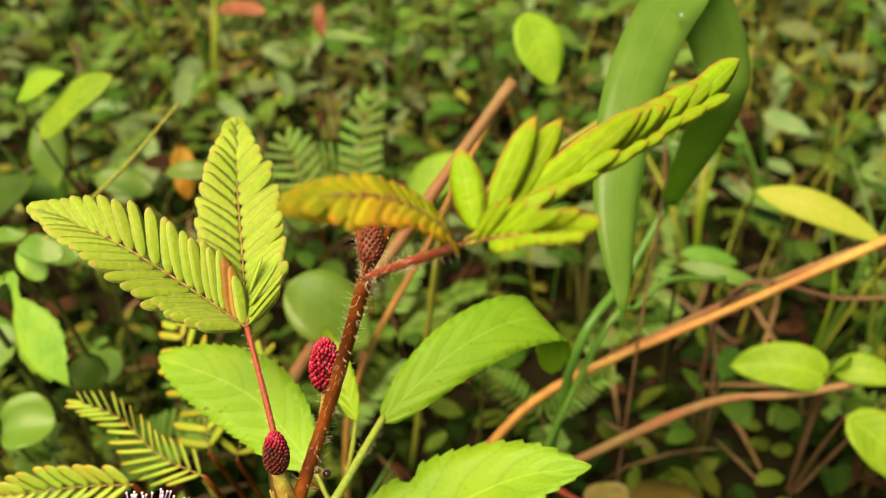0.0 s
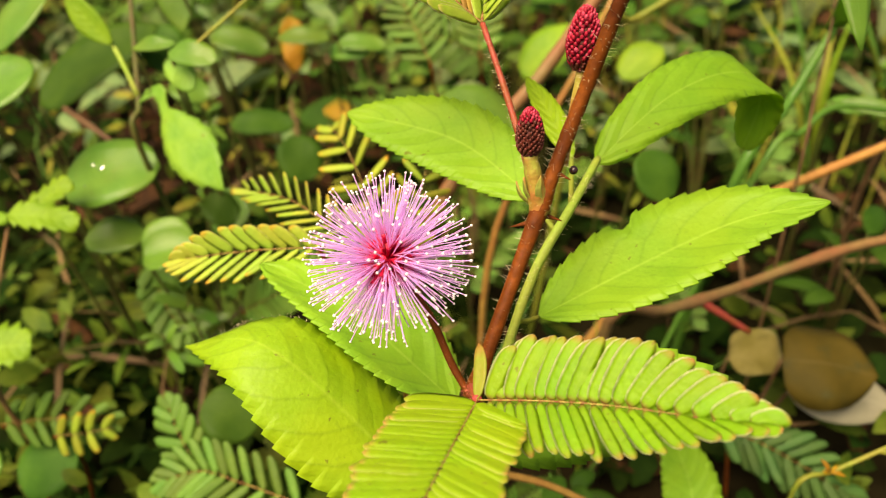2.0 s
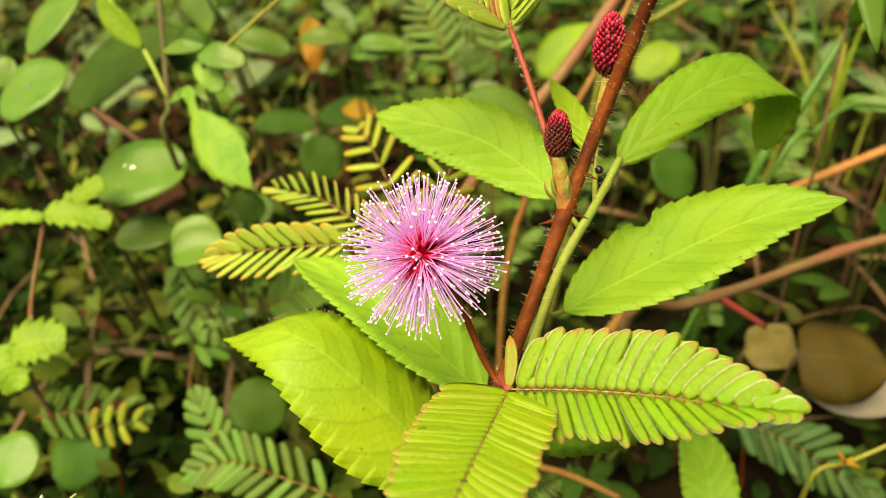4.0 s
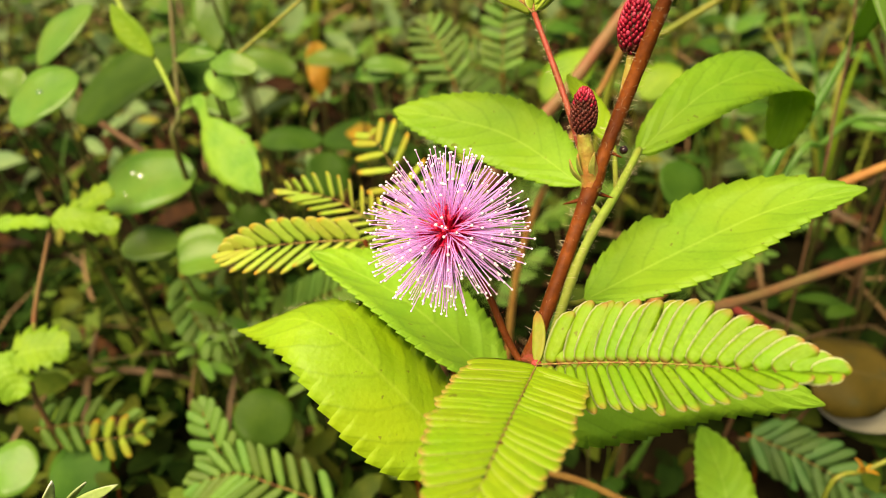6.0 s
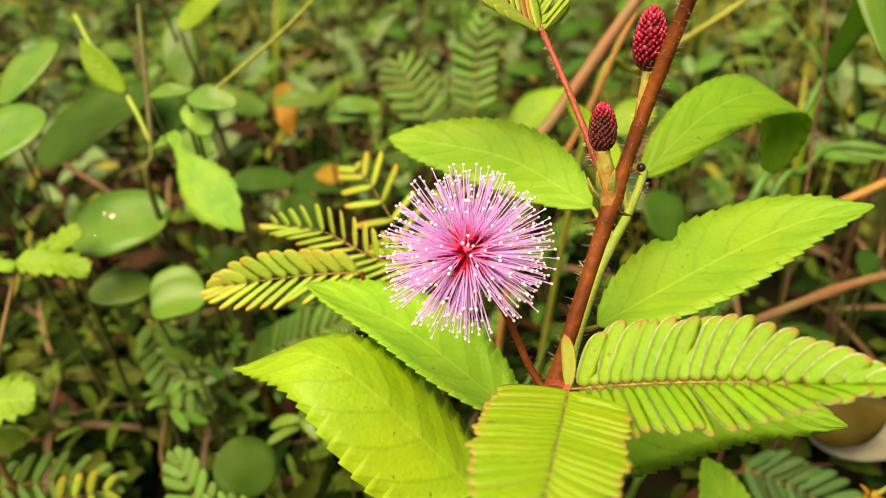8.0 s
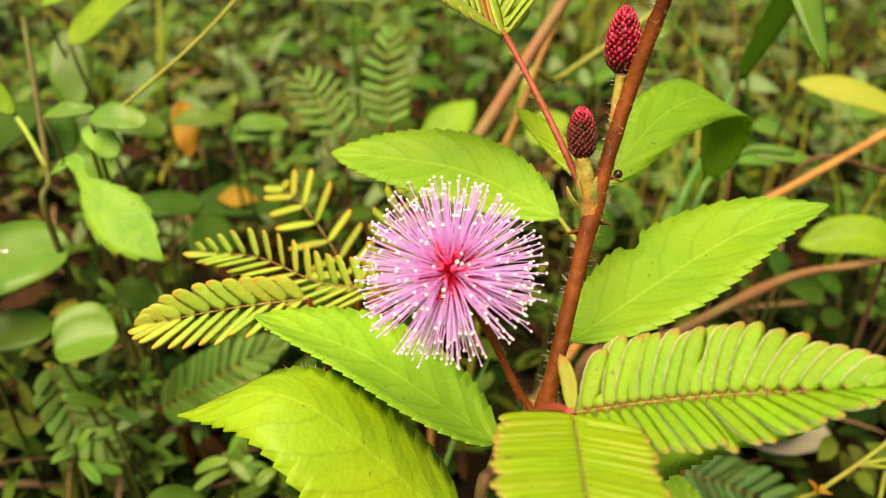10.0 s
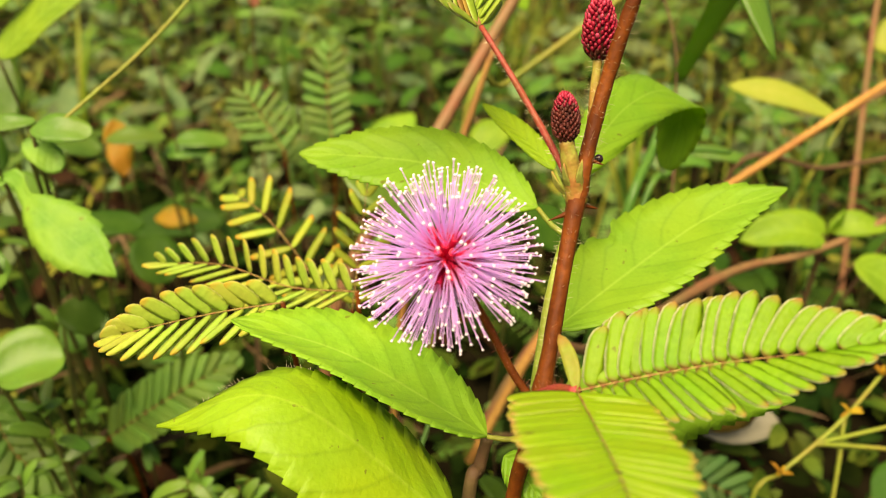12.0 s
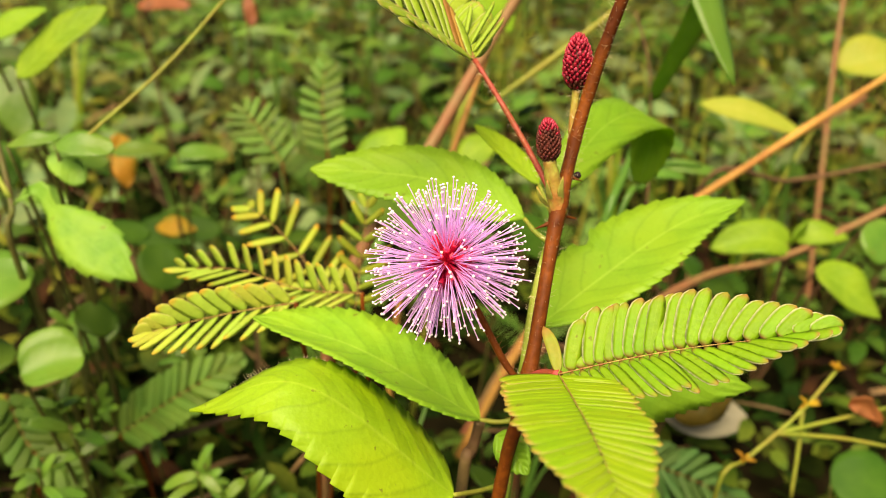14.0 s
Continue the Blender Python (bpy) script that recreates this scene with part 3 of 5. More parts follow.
def flower_head(parent, centre, R, foot):
    c = A(centre)
    down = unit(A(foot) - c)
    head = new("flower_head")
    head.parent = parent
    head.location = c * MM
    head.empty_display_size = 0.003
    head.matrix_parent_inverse = Matrix.Translation(-parent.location)
    r = np.random.default_rng(11)
    ico = bmesh.new()
    bmesh.ops.create_icosphere(ico, subdivisions=1, radius=1.0)
    iv = np.array([v.co[:] for v in ico.verts])
    jf = [tuple(v.index for v in f.verts) for f in ico.faces]
    ico.free()
    anther_me = mesh_from("anther", iv * A((0.20, 0.20, 0.17)), jf, ANTHER)
    # a few bent filaments, 1 mm long, along z
    filament_mes = []
    for k in range(8):
        V, F, UV = [], [], []
        bx, by = r.normal(0, 0.05, 2)
        for i in range(6):
            u = i / 5
            rad = 0.0118 - 0.0040 * u
            for q in range(4):
                V.append((bx * u * u + rad * math.cos(1.5708 * q), by * u * u + rad * math.sin(1.5708 * q), u))
                UV.append((u, 0.5))
        for i in range(5):
            for q in range(4):
                w = (q + 1) % 4
                F.append((i * 4 + q, i * 4 + w, i * 4 + 4 + w, i * 4 + 4 + q))
        filament_mes.append((mesh_from("filament", V, F, FILAMENT, UV), np.array(V), F, UV, A((bx, by, 1))))
    # corolla tube with a flared mouth, 1 mm long, along z
    V, F = [], []
    for h, rad in ((0.0, 0.05), (0.6, 0.085), (0.86, 0.10), (1.0, 0.135)):
        for q in range(6):
            V.append((rad * math.cos(1.0472 * q), rad * math.sin(1.0472 * q), h + (0.05 if h == 1.0 and q % 2 else 0)))
    V.append((0, 0, 0.84))
    for i in range(3):
        for q in range(6):
            w = (q + 1) % 6
            F.append((i * 6 + q, i * 6 + w, i * 6 + 6 + w, i * 6 + 6 + q))
    F += [(18 + q, 18 + (q + 1) % 6, 24) for q in range(6)]
    corolla_me = mesh_from("corolla", V, F, COROLLA)
    FV, FF, FUV, AV, AF = [], [], [], [], []
    count, singles = 140, 0
    for k in range(count):
        zz = 1 - 2 * (k + 0.5) / count
        ph = k * 2.39996
        d = unit(A((math.sqrt(1 - zz * zz) * math.cos(ph), math.sqrt(1 - zz * zz) * math.sin(ph), zz)) + r.normal(0, 0.07, 3))
        if d @ down > 0.88:
            continue
        a = unit(np.cross(d, (0.3, 0.5, 0.8)))
        b = np.cross(d, a)
        tube = R * r.uniform(0.20, 0.35)
        ob = new("corolla", corolla_me)
        ob.parent = head
        ob.matrix_local = place_axes(a * tube, b * tube, d * tube, (0, 0, 0))
        open_out = r.uniform(0.10, 0.26)
        for q in range(4):
            th = 1.5708 * q + r.uniform(-0.5, 0.5)
            side = a * math.cos(th) + b * math.sin(th)
            way = unit(d + side * open_out * r.uniform(0.6, 1.3) + r.normal(0, 0.03, 3) + A((0, 0, -0.03)))
            foot_at = d * tube * 0.9 + side * 0.12
            L = R * r.uniform(0.86, 1.05) - tube * 0.9
            x = unit(np.cross(way, side + 0.01))
            y = np.cross(way, x)
            me, V0, F0, UV0, end = filament_mes[int(r.integers(8))]
            tip = foot_at + (x * end[0] + y * end[1] + way) * L
            if d @ A((-0.05, -0.78, 0.62)) > -0.12 and singles < 300:
                singles += 1
                ob = new("filament", me)
                ob.parent = head
                ob.matrix_local = place_axes(x * L, y * L, way * L, foot_at)
                ob = new("anther", anther_me)
                ob.parent = head
                size = r.uniform(0.85, 1.2)
                ob.matrix_local = place_axes(x * size, y * size, way * size, tip)
            else:
                k0, k1 = len(FV), len(AV)
                FV += [foot_at + (x * w[0] + y * w[1] + way * w[2]) * L for w in V0]
                FF += [tuple(k0 + w for w in f) for f in F0]
                FUV += UV0
                AV += [tip + w * 0.19 for w in iv]
                AF += [tuple(k1 + w for w in f) for f in jf]
    for nm, me, lab in (("filament_mass", mesh_from("filament_mass", FV, FF, FILAMENT, FUV), "fine pink radiating filaments"), ("anther_mass", mesh_from("anther_mass", AV, AF, ANTHER), "tiny white anthers")):
        ob = new(nm, me)
        ob.parent = head
        tagged(ob, lab, kind="stuff")
    return tagged(head, "round pink pompom flower head")


FLOWER = (-40.8, 55.5, 106.5)
PED = [(-30.5, 49.5, 87.5), (-33, 52, 91), (-36, 55, 97.5), (-40, 55.6, 105)]
stem("peduncle", mimosa, PED, 0.55, 0.5, STEM_RED, n=16)
hairs(mimosa, PED, 0.5, 110, 0.9, HAIR_RED, 5)
flower_head(mimosa, FLOWER, 11.2, PED[1])


FLORETS = {}


def floret_mesh(mat):
    """A closed floret: a small teardrop, blunt at its upper end, of radius 1 mm before scaling."""
    if mat.name not in FLORETS:
        V, F = [(0, 0, -1.0)], []
        for h, rad in ((-0.5, 0.72), (0.3, 0.92), (1.05, 0.70), (1.5, 0.34)):
            V += [(rad * math.cos(1.0472 * q + h), rad * math.sin(1.0472 * q + h), h) for q in range(6)]
        V.append((0, 0, 1.66))
        for q in range(6):
            w = (q + 1) % 6
            F.append((0, 1 + w, 1 + q))
            F += [(1 + 6 * i + q, 1 + 6 * i + w, 7 + 6 * i + w, 7 + 6 * i + q) for i in range(3)]
            F.append((19 + q, 19 + w, 25))
        FLORETS[mat.name] = mesh_from("floret", V, F, mat)
    return FLORETS[mat.name]


def bud(parent, bottom, top, width, foot, seed=0, dark_to=0.45, stalk=None, florets=230, low_mat=None, stalk_r=(0.52, 0.55), stalk_mat=None):
    """An ellipsoid flower bud packed with small blunt florets."""
    bt, tp = A(bottom), A(top)
    ax = unit(tp - bt)
    H = np.linalg.norm(tp - bt)
    a = unit(np.cross(ax, (0.9, 0.2, 0.1)))
    b = np.cross(ax, a)
    r = np.random.default_rng(seed)
    V, F = [], []
    rings, sides = 12, 12
    for i in range(rings):
        u = i / (rings - 1)
        rad = width / 2 * 0.9 * math.sqrt(max(0.01, 1 - (2 * u - 1) ** 2)) * (1.17 - 0.40 * u)
        for s in range(sides):
            th = 6.2832 * s / sides
            V.append(bt + ax * H * u + (a * math.cos(th) + b * math.sin(th)) * rad)
    for i in range(rings - 1):
        for s in range(sides):
            q = (s + 1) % sides
            F.append((i * sides + s, i * sides + q, (i + 1) * sides + q, (i + 1) * sides + s))
    core = put("flower_bud", mesh_from("flower_bud", V, F, low_mat or BUD_DARK), parent, "knobbly crimson flower bud, darker below")
    for k in range(florets):
        zz = 1 - 2 * (k + 0.5) / florets
        u = (zz + 1) / 2
        ph = k * 2.39996 + r.normal(0, 0.06)
        rad = width / 2 * 0.94 * math.sqrt(max(0.0, 1 - zz * zz)) * (1.17 - 0.40 * u)
        out = unit((a * math.cos(ph) + b * math.sin(ph)) * math.sqrt(1 - zz * zz) / width + ax * zz / H)
        p = bt + ax * H * u + (a * math.cos(ph) + b * math.sin(ph)) * rad
        z = unit(ax * 1.1 + out * 0.7 + r.normal(0, 0.06, 3))
        x = unit(np.cross(out, ax + 0.01))
        x = unit(x - z * (x @ z))
        y = np.cross(z, x)
        size = width * 0.078 * r.uniform(0.85, 1.15)
        red = u > dark_to + r.normal(0, 0.08)
        ob = new("floret", floret_mesh((BUD_TIP if r.uniform() < 0.2 + 0.5 * max(0, u - 0.6) else BUD_RED) if red else (low_mat or BUD_DARK)))
        ob.parent = core
        ob.matrix_local = place_axes(x * size, y * size, z * size, p)
    if foot is not None:
        pts = [foot] + list(stalk or []) + [tuple(bt + ax * 0.5)]
        stem("bud_stalk", parent, pts, *stalk_r, stalk_mat or STEM_RED, n=14, sides=10)
        hairs(parent, pts, 0.6, 70, 1.1, HAIR, seed + 50)
    return core


bud(mimosa, (-22.7, 66.2, 115.3), (-22.6, 68.1, 121.2), 3.5, (-21.2, 64.4, 107.6), 1, 0.72, stalk_r=(1.5, 0.95), stalk_mat=STALK_OCHRE)
bud(mimosa, (-16.0, 74.0, 123.5), (-15.6, 75.8, 131.3), 4.3, (-18.2, 68.5, 112.5), 2, 0.15, [(-17.0, 71.8, 118.0)], stalk_r=(0.7, 0.62), stalk_mat=STALK_OCHRE)
bud(mimosa, (-4.8, 75.8, 150.5), (-4.3, 81.9, 152.0), 3.7, (-8.3, 73.5, 144.4), 3, 0.8, low_mat=BUD_YOUNG, florets=120)
bud(mimosa, (-9.3, 78.4, 149.4), (-11.4, 84.5, 151.0), 2.6, (-8.3, 73.5, 144.4), 4, 0.8, low_mat=BUD_YOUNG, florets=120)
bud(mimosa, (-7.6, 72.1, 147.5), (-7.1, 75.9, 150.9), 3.0, (-8.3, 73.3, 144.2), 5, 0.8, low_mat=BUD_YOUNG, florets=120)
bud(mimosa, (-8.4, 80.2, 148.3), (-8.9, 86.4, 150.0), 2.8, (-8.3, 73.5, 144.4), 6, 0.75, low_mat=BUD_YOUNG, florets=120)

for k, (b0, b1, sd) in enumerate((((-21.9, 64.6, 108.8), (-23.4, 64.6, 113.2), (0.3, -0.6, 0.4)), ((-21.0, 64.2, 109.2), (-21.2, 64.0, 113.8), (1, 0, 0.1)), ((-22.4, 65.2, 108.4), (-24.4, 66.0, 111.6), (0.2, -0.5, 0.6)))):
    leaf("bract", mimosa, [b0, tuple((A(b0) + A(b1)) / 2 + A((-0.4, -0.3, 0))), b1], sd, 0.9, BRACT, shape=lance, n=8, across=5, seed=k, label="pale yellow-green bract")
# small dark beetle on the stem, built as a plain ball
bm = bmesh.new()
bmesh.ops.create_icosphere(bm, subdivisions=2, radius=0.65 * MM)
me = bpy.data.meshes.new("dark_beetle")
bm.to_mesh(me)
bm.free()
me.materials.append(BEETLE)
me.polygons.foreach_set("use_smooth", [True] * len(me.polygons))
put("dark_beetle", me, mimosa, "small dark beetle sitting on the stem", (-16.7, 69.0, 111.4))

# thorns on the stem
for base, tip in (((-22.6, 63.6, 106.5), (-25.2, 63.8, 105.6)), ((-20.5, 64.6, 107.0), (-18.2, 64.2, 106.4)), ((-19.0, 66.8, 112.4), (-17.2, 66.0, 111.8))):
    stem("thorn", mimosa, [base, tip], 0.45, 0.05, STEM_RED, n=5, sides=6)

# lower leaf with two spreading pinnae
HUB = (-28.8, 41.8, 95.5)
stem("petiole", mimosa, [(-30.2, 50, 88.5), (-29.6, 46, 92.5), HUB], 0.7, 0.6, PETIOLE, n=10)
hairs(mimosa, [(-30.2, 50, 88.5), (-29.6, 46, 92.5), HUB], 0.6, 90, 1.2, HAIR_RED, 8)
PR_SIDE = (0.15, 0.8, 0.6)
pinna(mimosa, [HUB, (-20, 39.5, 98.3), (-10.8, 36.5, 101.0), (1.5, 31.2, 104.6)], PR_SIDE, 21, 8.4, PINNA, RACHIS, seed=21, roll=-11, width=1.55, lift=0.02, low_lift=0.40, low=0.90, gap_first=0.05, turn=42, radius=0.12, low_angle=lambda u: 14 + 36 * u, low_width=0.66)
leaf("leaflet", mimosa, [HUB, (-28.5, 45.2, 97.4), (-28.8, 48.4, 98.7)], (0.8, 0.1, 0.5), 1.8, PINNA_RUSTY, shape=elliptic, n=10, across=5, label="single reddish leaflet at the fork")
pinna(mimosa, [HUB, (-30.6, 33.4, 98.7), (-32.8, 23.2, 102.3), (-35.6, 10.2, 105.5)], (-1, 0.0, 0.1), 27, 9.2, PINNA_WARM, RACHIS, seed=22, roll=4, width=2.3, low=0.85, jitter=0.004, lift=0.04, radius=0.09, profile=lambda u: min(1, 0.9 + u) * (1 - max(0, u - 0.5) ** 2 * 2.4))

# upper leaf on a red petiole
HUBL = (-29.4, 84.2, 126.1)
PET_L = [(-21.8, 64.8, 109.5), (-23.5, 70.0, 114.0), (-26.5, 77.5, 120.5), HUBL]
stem("petiole", mimosa, PET_L, 0.52, 0.42, PETIOLE, n=16)
hairs(mimosa, PET_L, 0.42, 170, 0.9, HAIR, 9)
pinna(mimosa, [HUBL, (-36, 86, 131), (-48, 90, 137.5), (-60.8, 95.0, 139.9)], (0.40, 0.90, 0.17), 20, 9.0, PINNA_PALE, RACHIS, angle=42, roll=8, width=1.15, seed=23, lift=0.25, swap=((1, 2), PINNA_DRY))
pinna(mimosa, [HUBL, (-31.5, 94, 131.0), (-35, 108, 135.5), (-39.5, 126, 138.0)], (0.95, 0.27, -0.15), 19, 8.4, PINNA_PALE, RACHIS, angle=36, roll=8, width=1.15, seed=24, lift=0.2)
pinna(mimosa, [HUBL, (-29.6, 86.5, 127.4), (-30.2, 90.0, 129.3)], (1, -0.15, 0.45), 4, 8.8, PINNA_PALE, RACHIS, angle=32, roll=10, seed=25, sides=(1,), width=0.55)

# top leaf: closing pinnae at the stem's end
HUBT = (3.9, 60.0, 159.1)
PET_T = [(-8.3, 73.3, 144.4), (-2.5, 67.0, 151.5), HUBT]
stem("petiole", mimosa, PET_T, 0.6, 0.55, PETIOLE, n=14)
hairs(mimosa, PET_T, 0.55, 120, 1.2, HAIR, 10)
pinna(mimosa, [HUBT, (6.5, 59.0, 162.0), (13.0, 63.6, 163.6), (19.5, 68.6, 164.4), (30.5, 78.4, 165.1)], (-0.50, 0.55, 0.67), 12, 11.6, PINNA_TOP, RACHIS, angle=lambda u: 24 if u < 0.25 else 56 if u < 0.32 else 67 if u < 0.38 else 79, roll=-4, seed=26, lift=0.04, width=1.15, low=0.62, low_angle=84, low_width=0.6, low_lift=0.05, turn=1, gap_first=0.2, skip_low=1, profile=lambda u: 0.68 if u < 0.25 else 1.0, jitter=0.012, pointed=True)
pinna(mimosa, [HUBT, (7.5, 56.8, 162.4), (11.0, 53.6, 165.2), (14.6, 50.6, 167.6)], (0.10, 0.72, 0.68), 11, 6.0, PINNA_TOP, RACHIS, angle=lambda u: min(76, 50 + 50 * u), roll=-6, seed=27, lift=0.1, width=1.0, low=0.5, gap_first=0.1, skip_low=2, turn=4, pointed=True)
pinna(mimosa, [HUBT, (1.6, 58.5, 163.5), (-2.1, 56.1, 167.4), (-6.1, 52.7, 169.9), (-8.9, 48.9, 171.7)], (0.45, -0.70, -0.50), 17, 4.6, PINNA_RED, RACHIS, angle=35, roll=5, seed=28, lift=0.05, width=1.3, low=0.6)

# ---- toothed-leaf weed that grows up through it ----
weed = thing("toothed_weed", (-34, 52, -34), "lime-green weed with toothed oval leaves and green stem", "plant")
WS = [(-34, 52, -36), (-31, 55, 40), (-28, 58, 74), (-22.5, 67.5, 92), (-15.8, 77.5, 100.0), (-11.4, 89.4, 100.5)]
stem("stem", weed, WS, 1.0, 0.6, STEM_LIME, n=40, sides=10)
hairs(weed, WS[2:], 0.9, 150, 0.9, HAIR, 12)
leaf("leaf", weed, [(-20.9, 69.4, 83.6), (7.5, 80.9, 92.8), (23.6, 81.8, 97.3)], (-0.29, 0.96, 0.06), 19.0, LIME, shape=blade_shape(0.71, 0.95), teeth=19, fold=0.06, cup=0.13, seed=1, bite=(0.40, 0.05, 1, 0.28))
leaf("leaf", weed, [(-21.5, 78.2, 100.1), (-35.1, 92.1, 102.5), (-55.2, 102.4, 102.2)], (0.55, 0.73, 0.41), 14.3, LIME, shape=blade_shape(0.72, 0.81), teeth=21, fold=0.05, cup=0.08, seed=2)
leaf("leaf", weed, [(-11.7, 88.4, 100.1), (-5.2, 94.0, 104.2), (1.6, 99.8, 106.8), (10.0, 105.8, 107.2), (17.0, 109.8, 104.6), (19.4, 111.6, 98.2), (18.2, 112.4, 88.2)], (-0.55, 0.62, 0.50), 11.6, LIME_THIN, shape=blade_shape(0.50, 0.45), teeth=21, amp=0.05, fold=0.03, cup=-0.06, seed=3, side_end=(-0.66, 0.66, 0.25))
leaf("leaf", weed, [(-15.8, 87.0, 102.0), (-19.6, 96.0, 105.6), (-23.2, 104.2, 107.8)], (0.884, 0.357, 0.2), 4.4, LIME_YELLOW, shape=blade_shape(0.6, 0.8), teeth=13, fold=0.25, seed=4, label="young folded yellow-green leaf")
leaf("leaf", weed, [(-33.7, 59.7, 73.7), (-51.7, 71.2, 82.5), (-68.0, 78.0, 86.7)], (0.44, 0.89, -0.11), 17.5, LIME, shape=blade_shape(0.64, 0.85), teeth=21, fold=0.05, cup=0.22, seed=5)
leaf("leaf", weed, [(-40.4, 50.4, 67.7), (-61.3, 58.5, 86.3), (-78.6, 65.3, 79.4)], (0.39, 0.92, 0.09), 21.9, LIME_YELLOW, shape=blade_shape(0.41, 1.10), teeth=18, amp=0.06, fold=-0.14, cup=-0.10, seed=6)
leaf("leaf", weed, [(-29.0, 50.1, 76.7), (-5.1, 58.9, 77.4), (16.1, 59.0, 71.9)], (-0.01, 0.51, 0.86), 17.9, LIME, shape=blade_shape(0.57, 1.02), teeth=19, fold=0.04, cup=-0.15, seed=7)
leaf("leaf", weed, [(-32.8, 53.9, 75.3), (-31.0, 50.6, 74.4), (-29.7, 47.0, 72.9)], (0.5, 0.2, 0.8), 6, LIME, teeth=9, seed=8)
for b0, b1 in (((-24.5, 65, 87), (-20.9, 69.4, 83.6)), ((-18.5, 73.5, 97.5), (-21.5, 78.2, 100.1)), ((-16.2, 77.5, 100.0), (-15.8, 87.0, 102.0)), ((-28, 58, 74), (-33.7, 59.7, 73.7)), ((-29.5, 56.5, 62), (-40.4, 50.4, 67.7)), ((-28.5, 57.5, 72), (-29.0, 50.1, 76.7))):
    stem("leaf_stalk", weed, [b0, tuple((A(b0) + A(b1)) / 2 + A((0, 0, -0.5))), b1], 0.5, 0.35, STEM_GREEN, n=8, sides=8)

low_grid = blade_grid([(-40.4, 50.4, 67.7), (-61.3, 58.5, 86.3), (-78.6, 65.3, 79.4)], (0.39, 0.92, 0.09), 21.9, blade_shape(0.41, 1.10), teeth=18, amp=0.06, fold=-0.14, cup=-0.10, seed=6)[0]
hairs(weed, [tuple(p) for p in low_grid[40:70:5, -1]], 0.05, 70, 1.1, HAIR, 14, "leaf_hairs", 1.6)

# ---- larger background weeds, each rooted in the soil ----
def foot_of(p, k=0.25):
    p = A(p)
    return (p[0] + 6 * math.sin(p[1]), p[1] + p[2] * k, -35)


def single_weed(name, label, blades, stem_mat=STEM_WEED, r=0.7, category="weed", group="", foot=None, seed=0):
    """A weed with a few leaves: blades are (midrib, side, width, material, keywords)."""
    rest = list(blades)
    while rest:
        b0 = A(rest[0][0][0])
        here = [q for q in rest if np.linalg.norm(A(q[0][0]) - b0) < 34]
        rest = [q for q in rest if np.linalg.norm(A(q[0][0]) - b0) >= 34]
        ft = foot or foot_of(b0)
        w = thing(name, ft, label, category, group)
        for k, (pts, side, width, mat, kw) in enumerate(here):
            b = A(pts[0])
            mid = A(ft) * 0.4 + b * 0.6 + A((0, 0, 0.12 * abs(b[2])))
            stem("stalk", w, [ft, tuple(mid), tuple(b)], r, r * 0.6, stem_mat, n=14, sides=6, seed=seed + k)
            opt = dict(shape=elliptic, thick=0.3, n=18, across=7, fold=0.08, cup=0.0, wave=0.35)
            opt.update(kw)
            leaf("leaf", w, pts, side, width, mat, seed=seed + k, **opt)


NO = {}
SG = "oval-leaved weeds"
single_weed("oval_leaved_weed", "oval-leaved weed with wet rounded green leaves", [([(-145.2, 142.4, 57.8), (-132.7, 145.7, 61.2), (-120.1, 149.1, 61.5)], (-0.29, 0.88, 0.39), 20.3, OVAL, NO), ([(-142.3, 138.1, 44.0), (-134.2, 139.4, 45.0), (-126.1, 140.6, 44.1)], (-0.14, 0.91, 0.40), 11.4, OVAL, NO)], group=SG, seed=1)
single_weed("oval_leaved_weed", "tall weed with upright oval green leaves", [([(-170.9, 173.4, 83.5), (-163.5, 179.8, 91.4), (-156.2, 186.1, 96.5)], (-0.73, 0.65, 0.19), 13.2, OVAL, NO), ([(-177.5, 163.8, 77.7), (-175.9, 166.8, 81.6), (-174.3, 169.8, 84.5)], (-0.85, 0.29, 0.14), 10.9, OVAL, NO)], group=SG, seed=2)
single_weed("oval_leaved_weed", "weed with a holed, wet rounded leaf", [([(-161.6, 141.0, 81.6), (-153.2, 145.5, 87.0), (-144.8, 150.1, 89.8)], (-0.56, 0.77, 0.30), 17.0, OVAL, NO)], group=SG, seed=3)
single_weed("broad_leaved_weed", "broad dark green leaf on a slender stalk", [([(-178.8, 193.5, 55.3), (-160.0, 203.7, 67.3), (-141.2, 213.9, 73.7)], (-0.56, 0.77, 0.30), 24.5, OVAL_DARK, dict(shape=ovate))], seed=4)
single_weed("oval_leaved_weed", "low weed with nearly round green leaves", [([(-124.1, 133.4, 42.7), (-117.1, 134.8, 44.1), (-110.2, 136.3, 43.7)], (-0.21, 0.89, 0.40), 15.4, OVAL, dict(cup=0.45)), ([(-115.2, 159.1, 44.1), (-110.8, 157.2, 41.6), (-106.5, 155.3, 37.8)], (0.50, 0.84, 0.20), 10.6, OVAL_DARK, NO), ([(-121.4, 170.5, 25.7), (-114.7, 170.4, 29.3), (-107.9, 170.3, 31.3)], (-0.18, 0.86, 0.47), 13.2, OVAL, NO)], group=SG, seed=5)
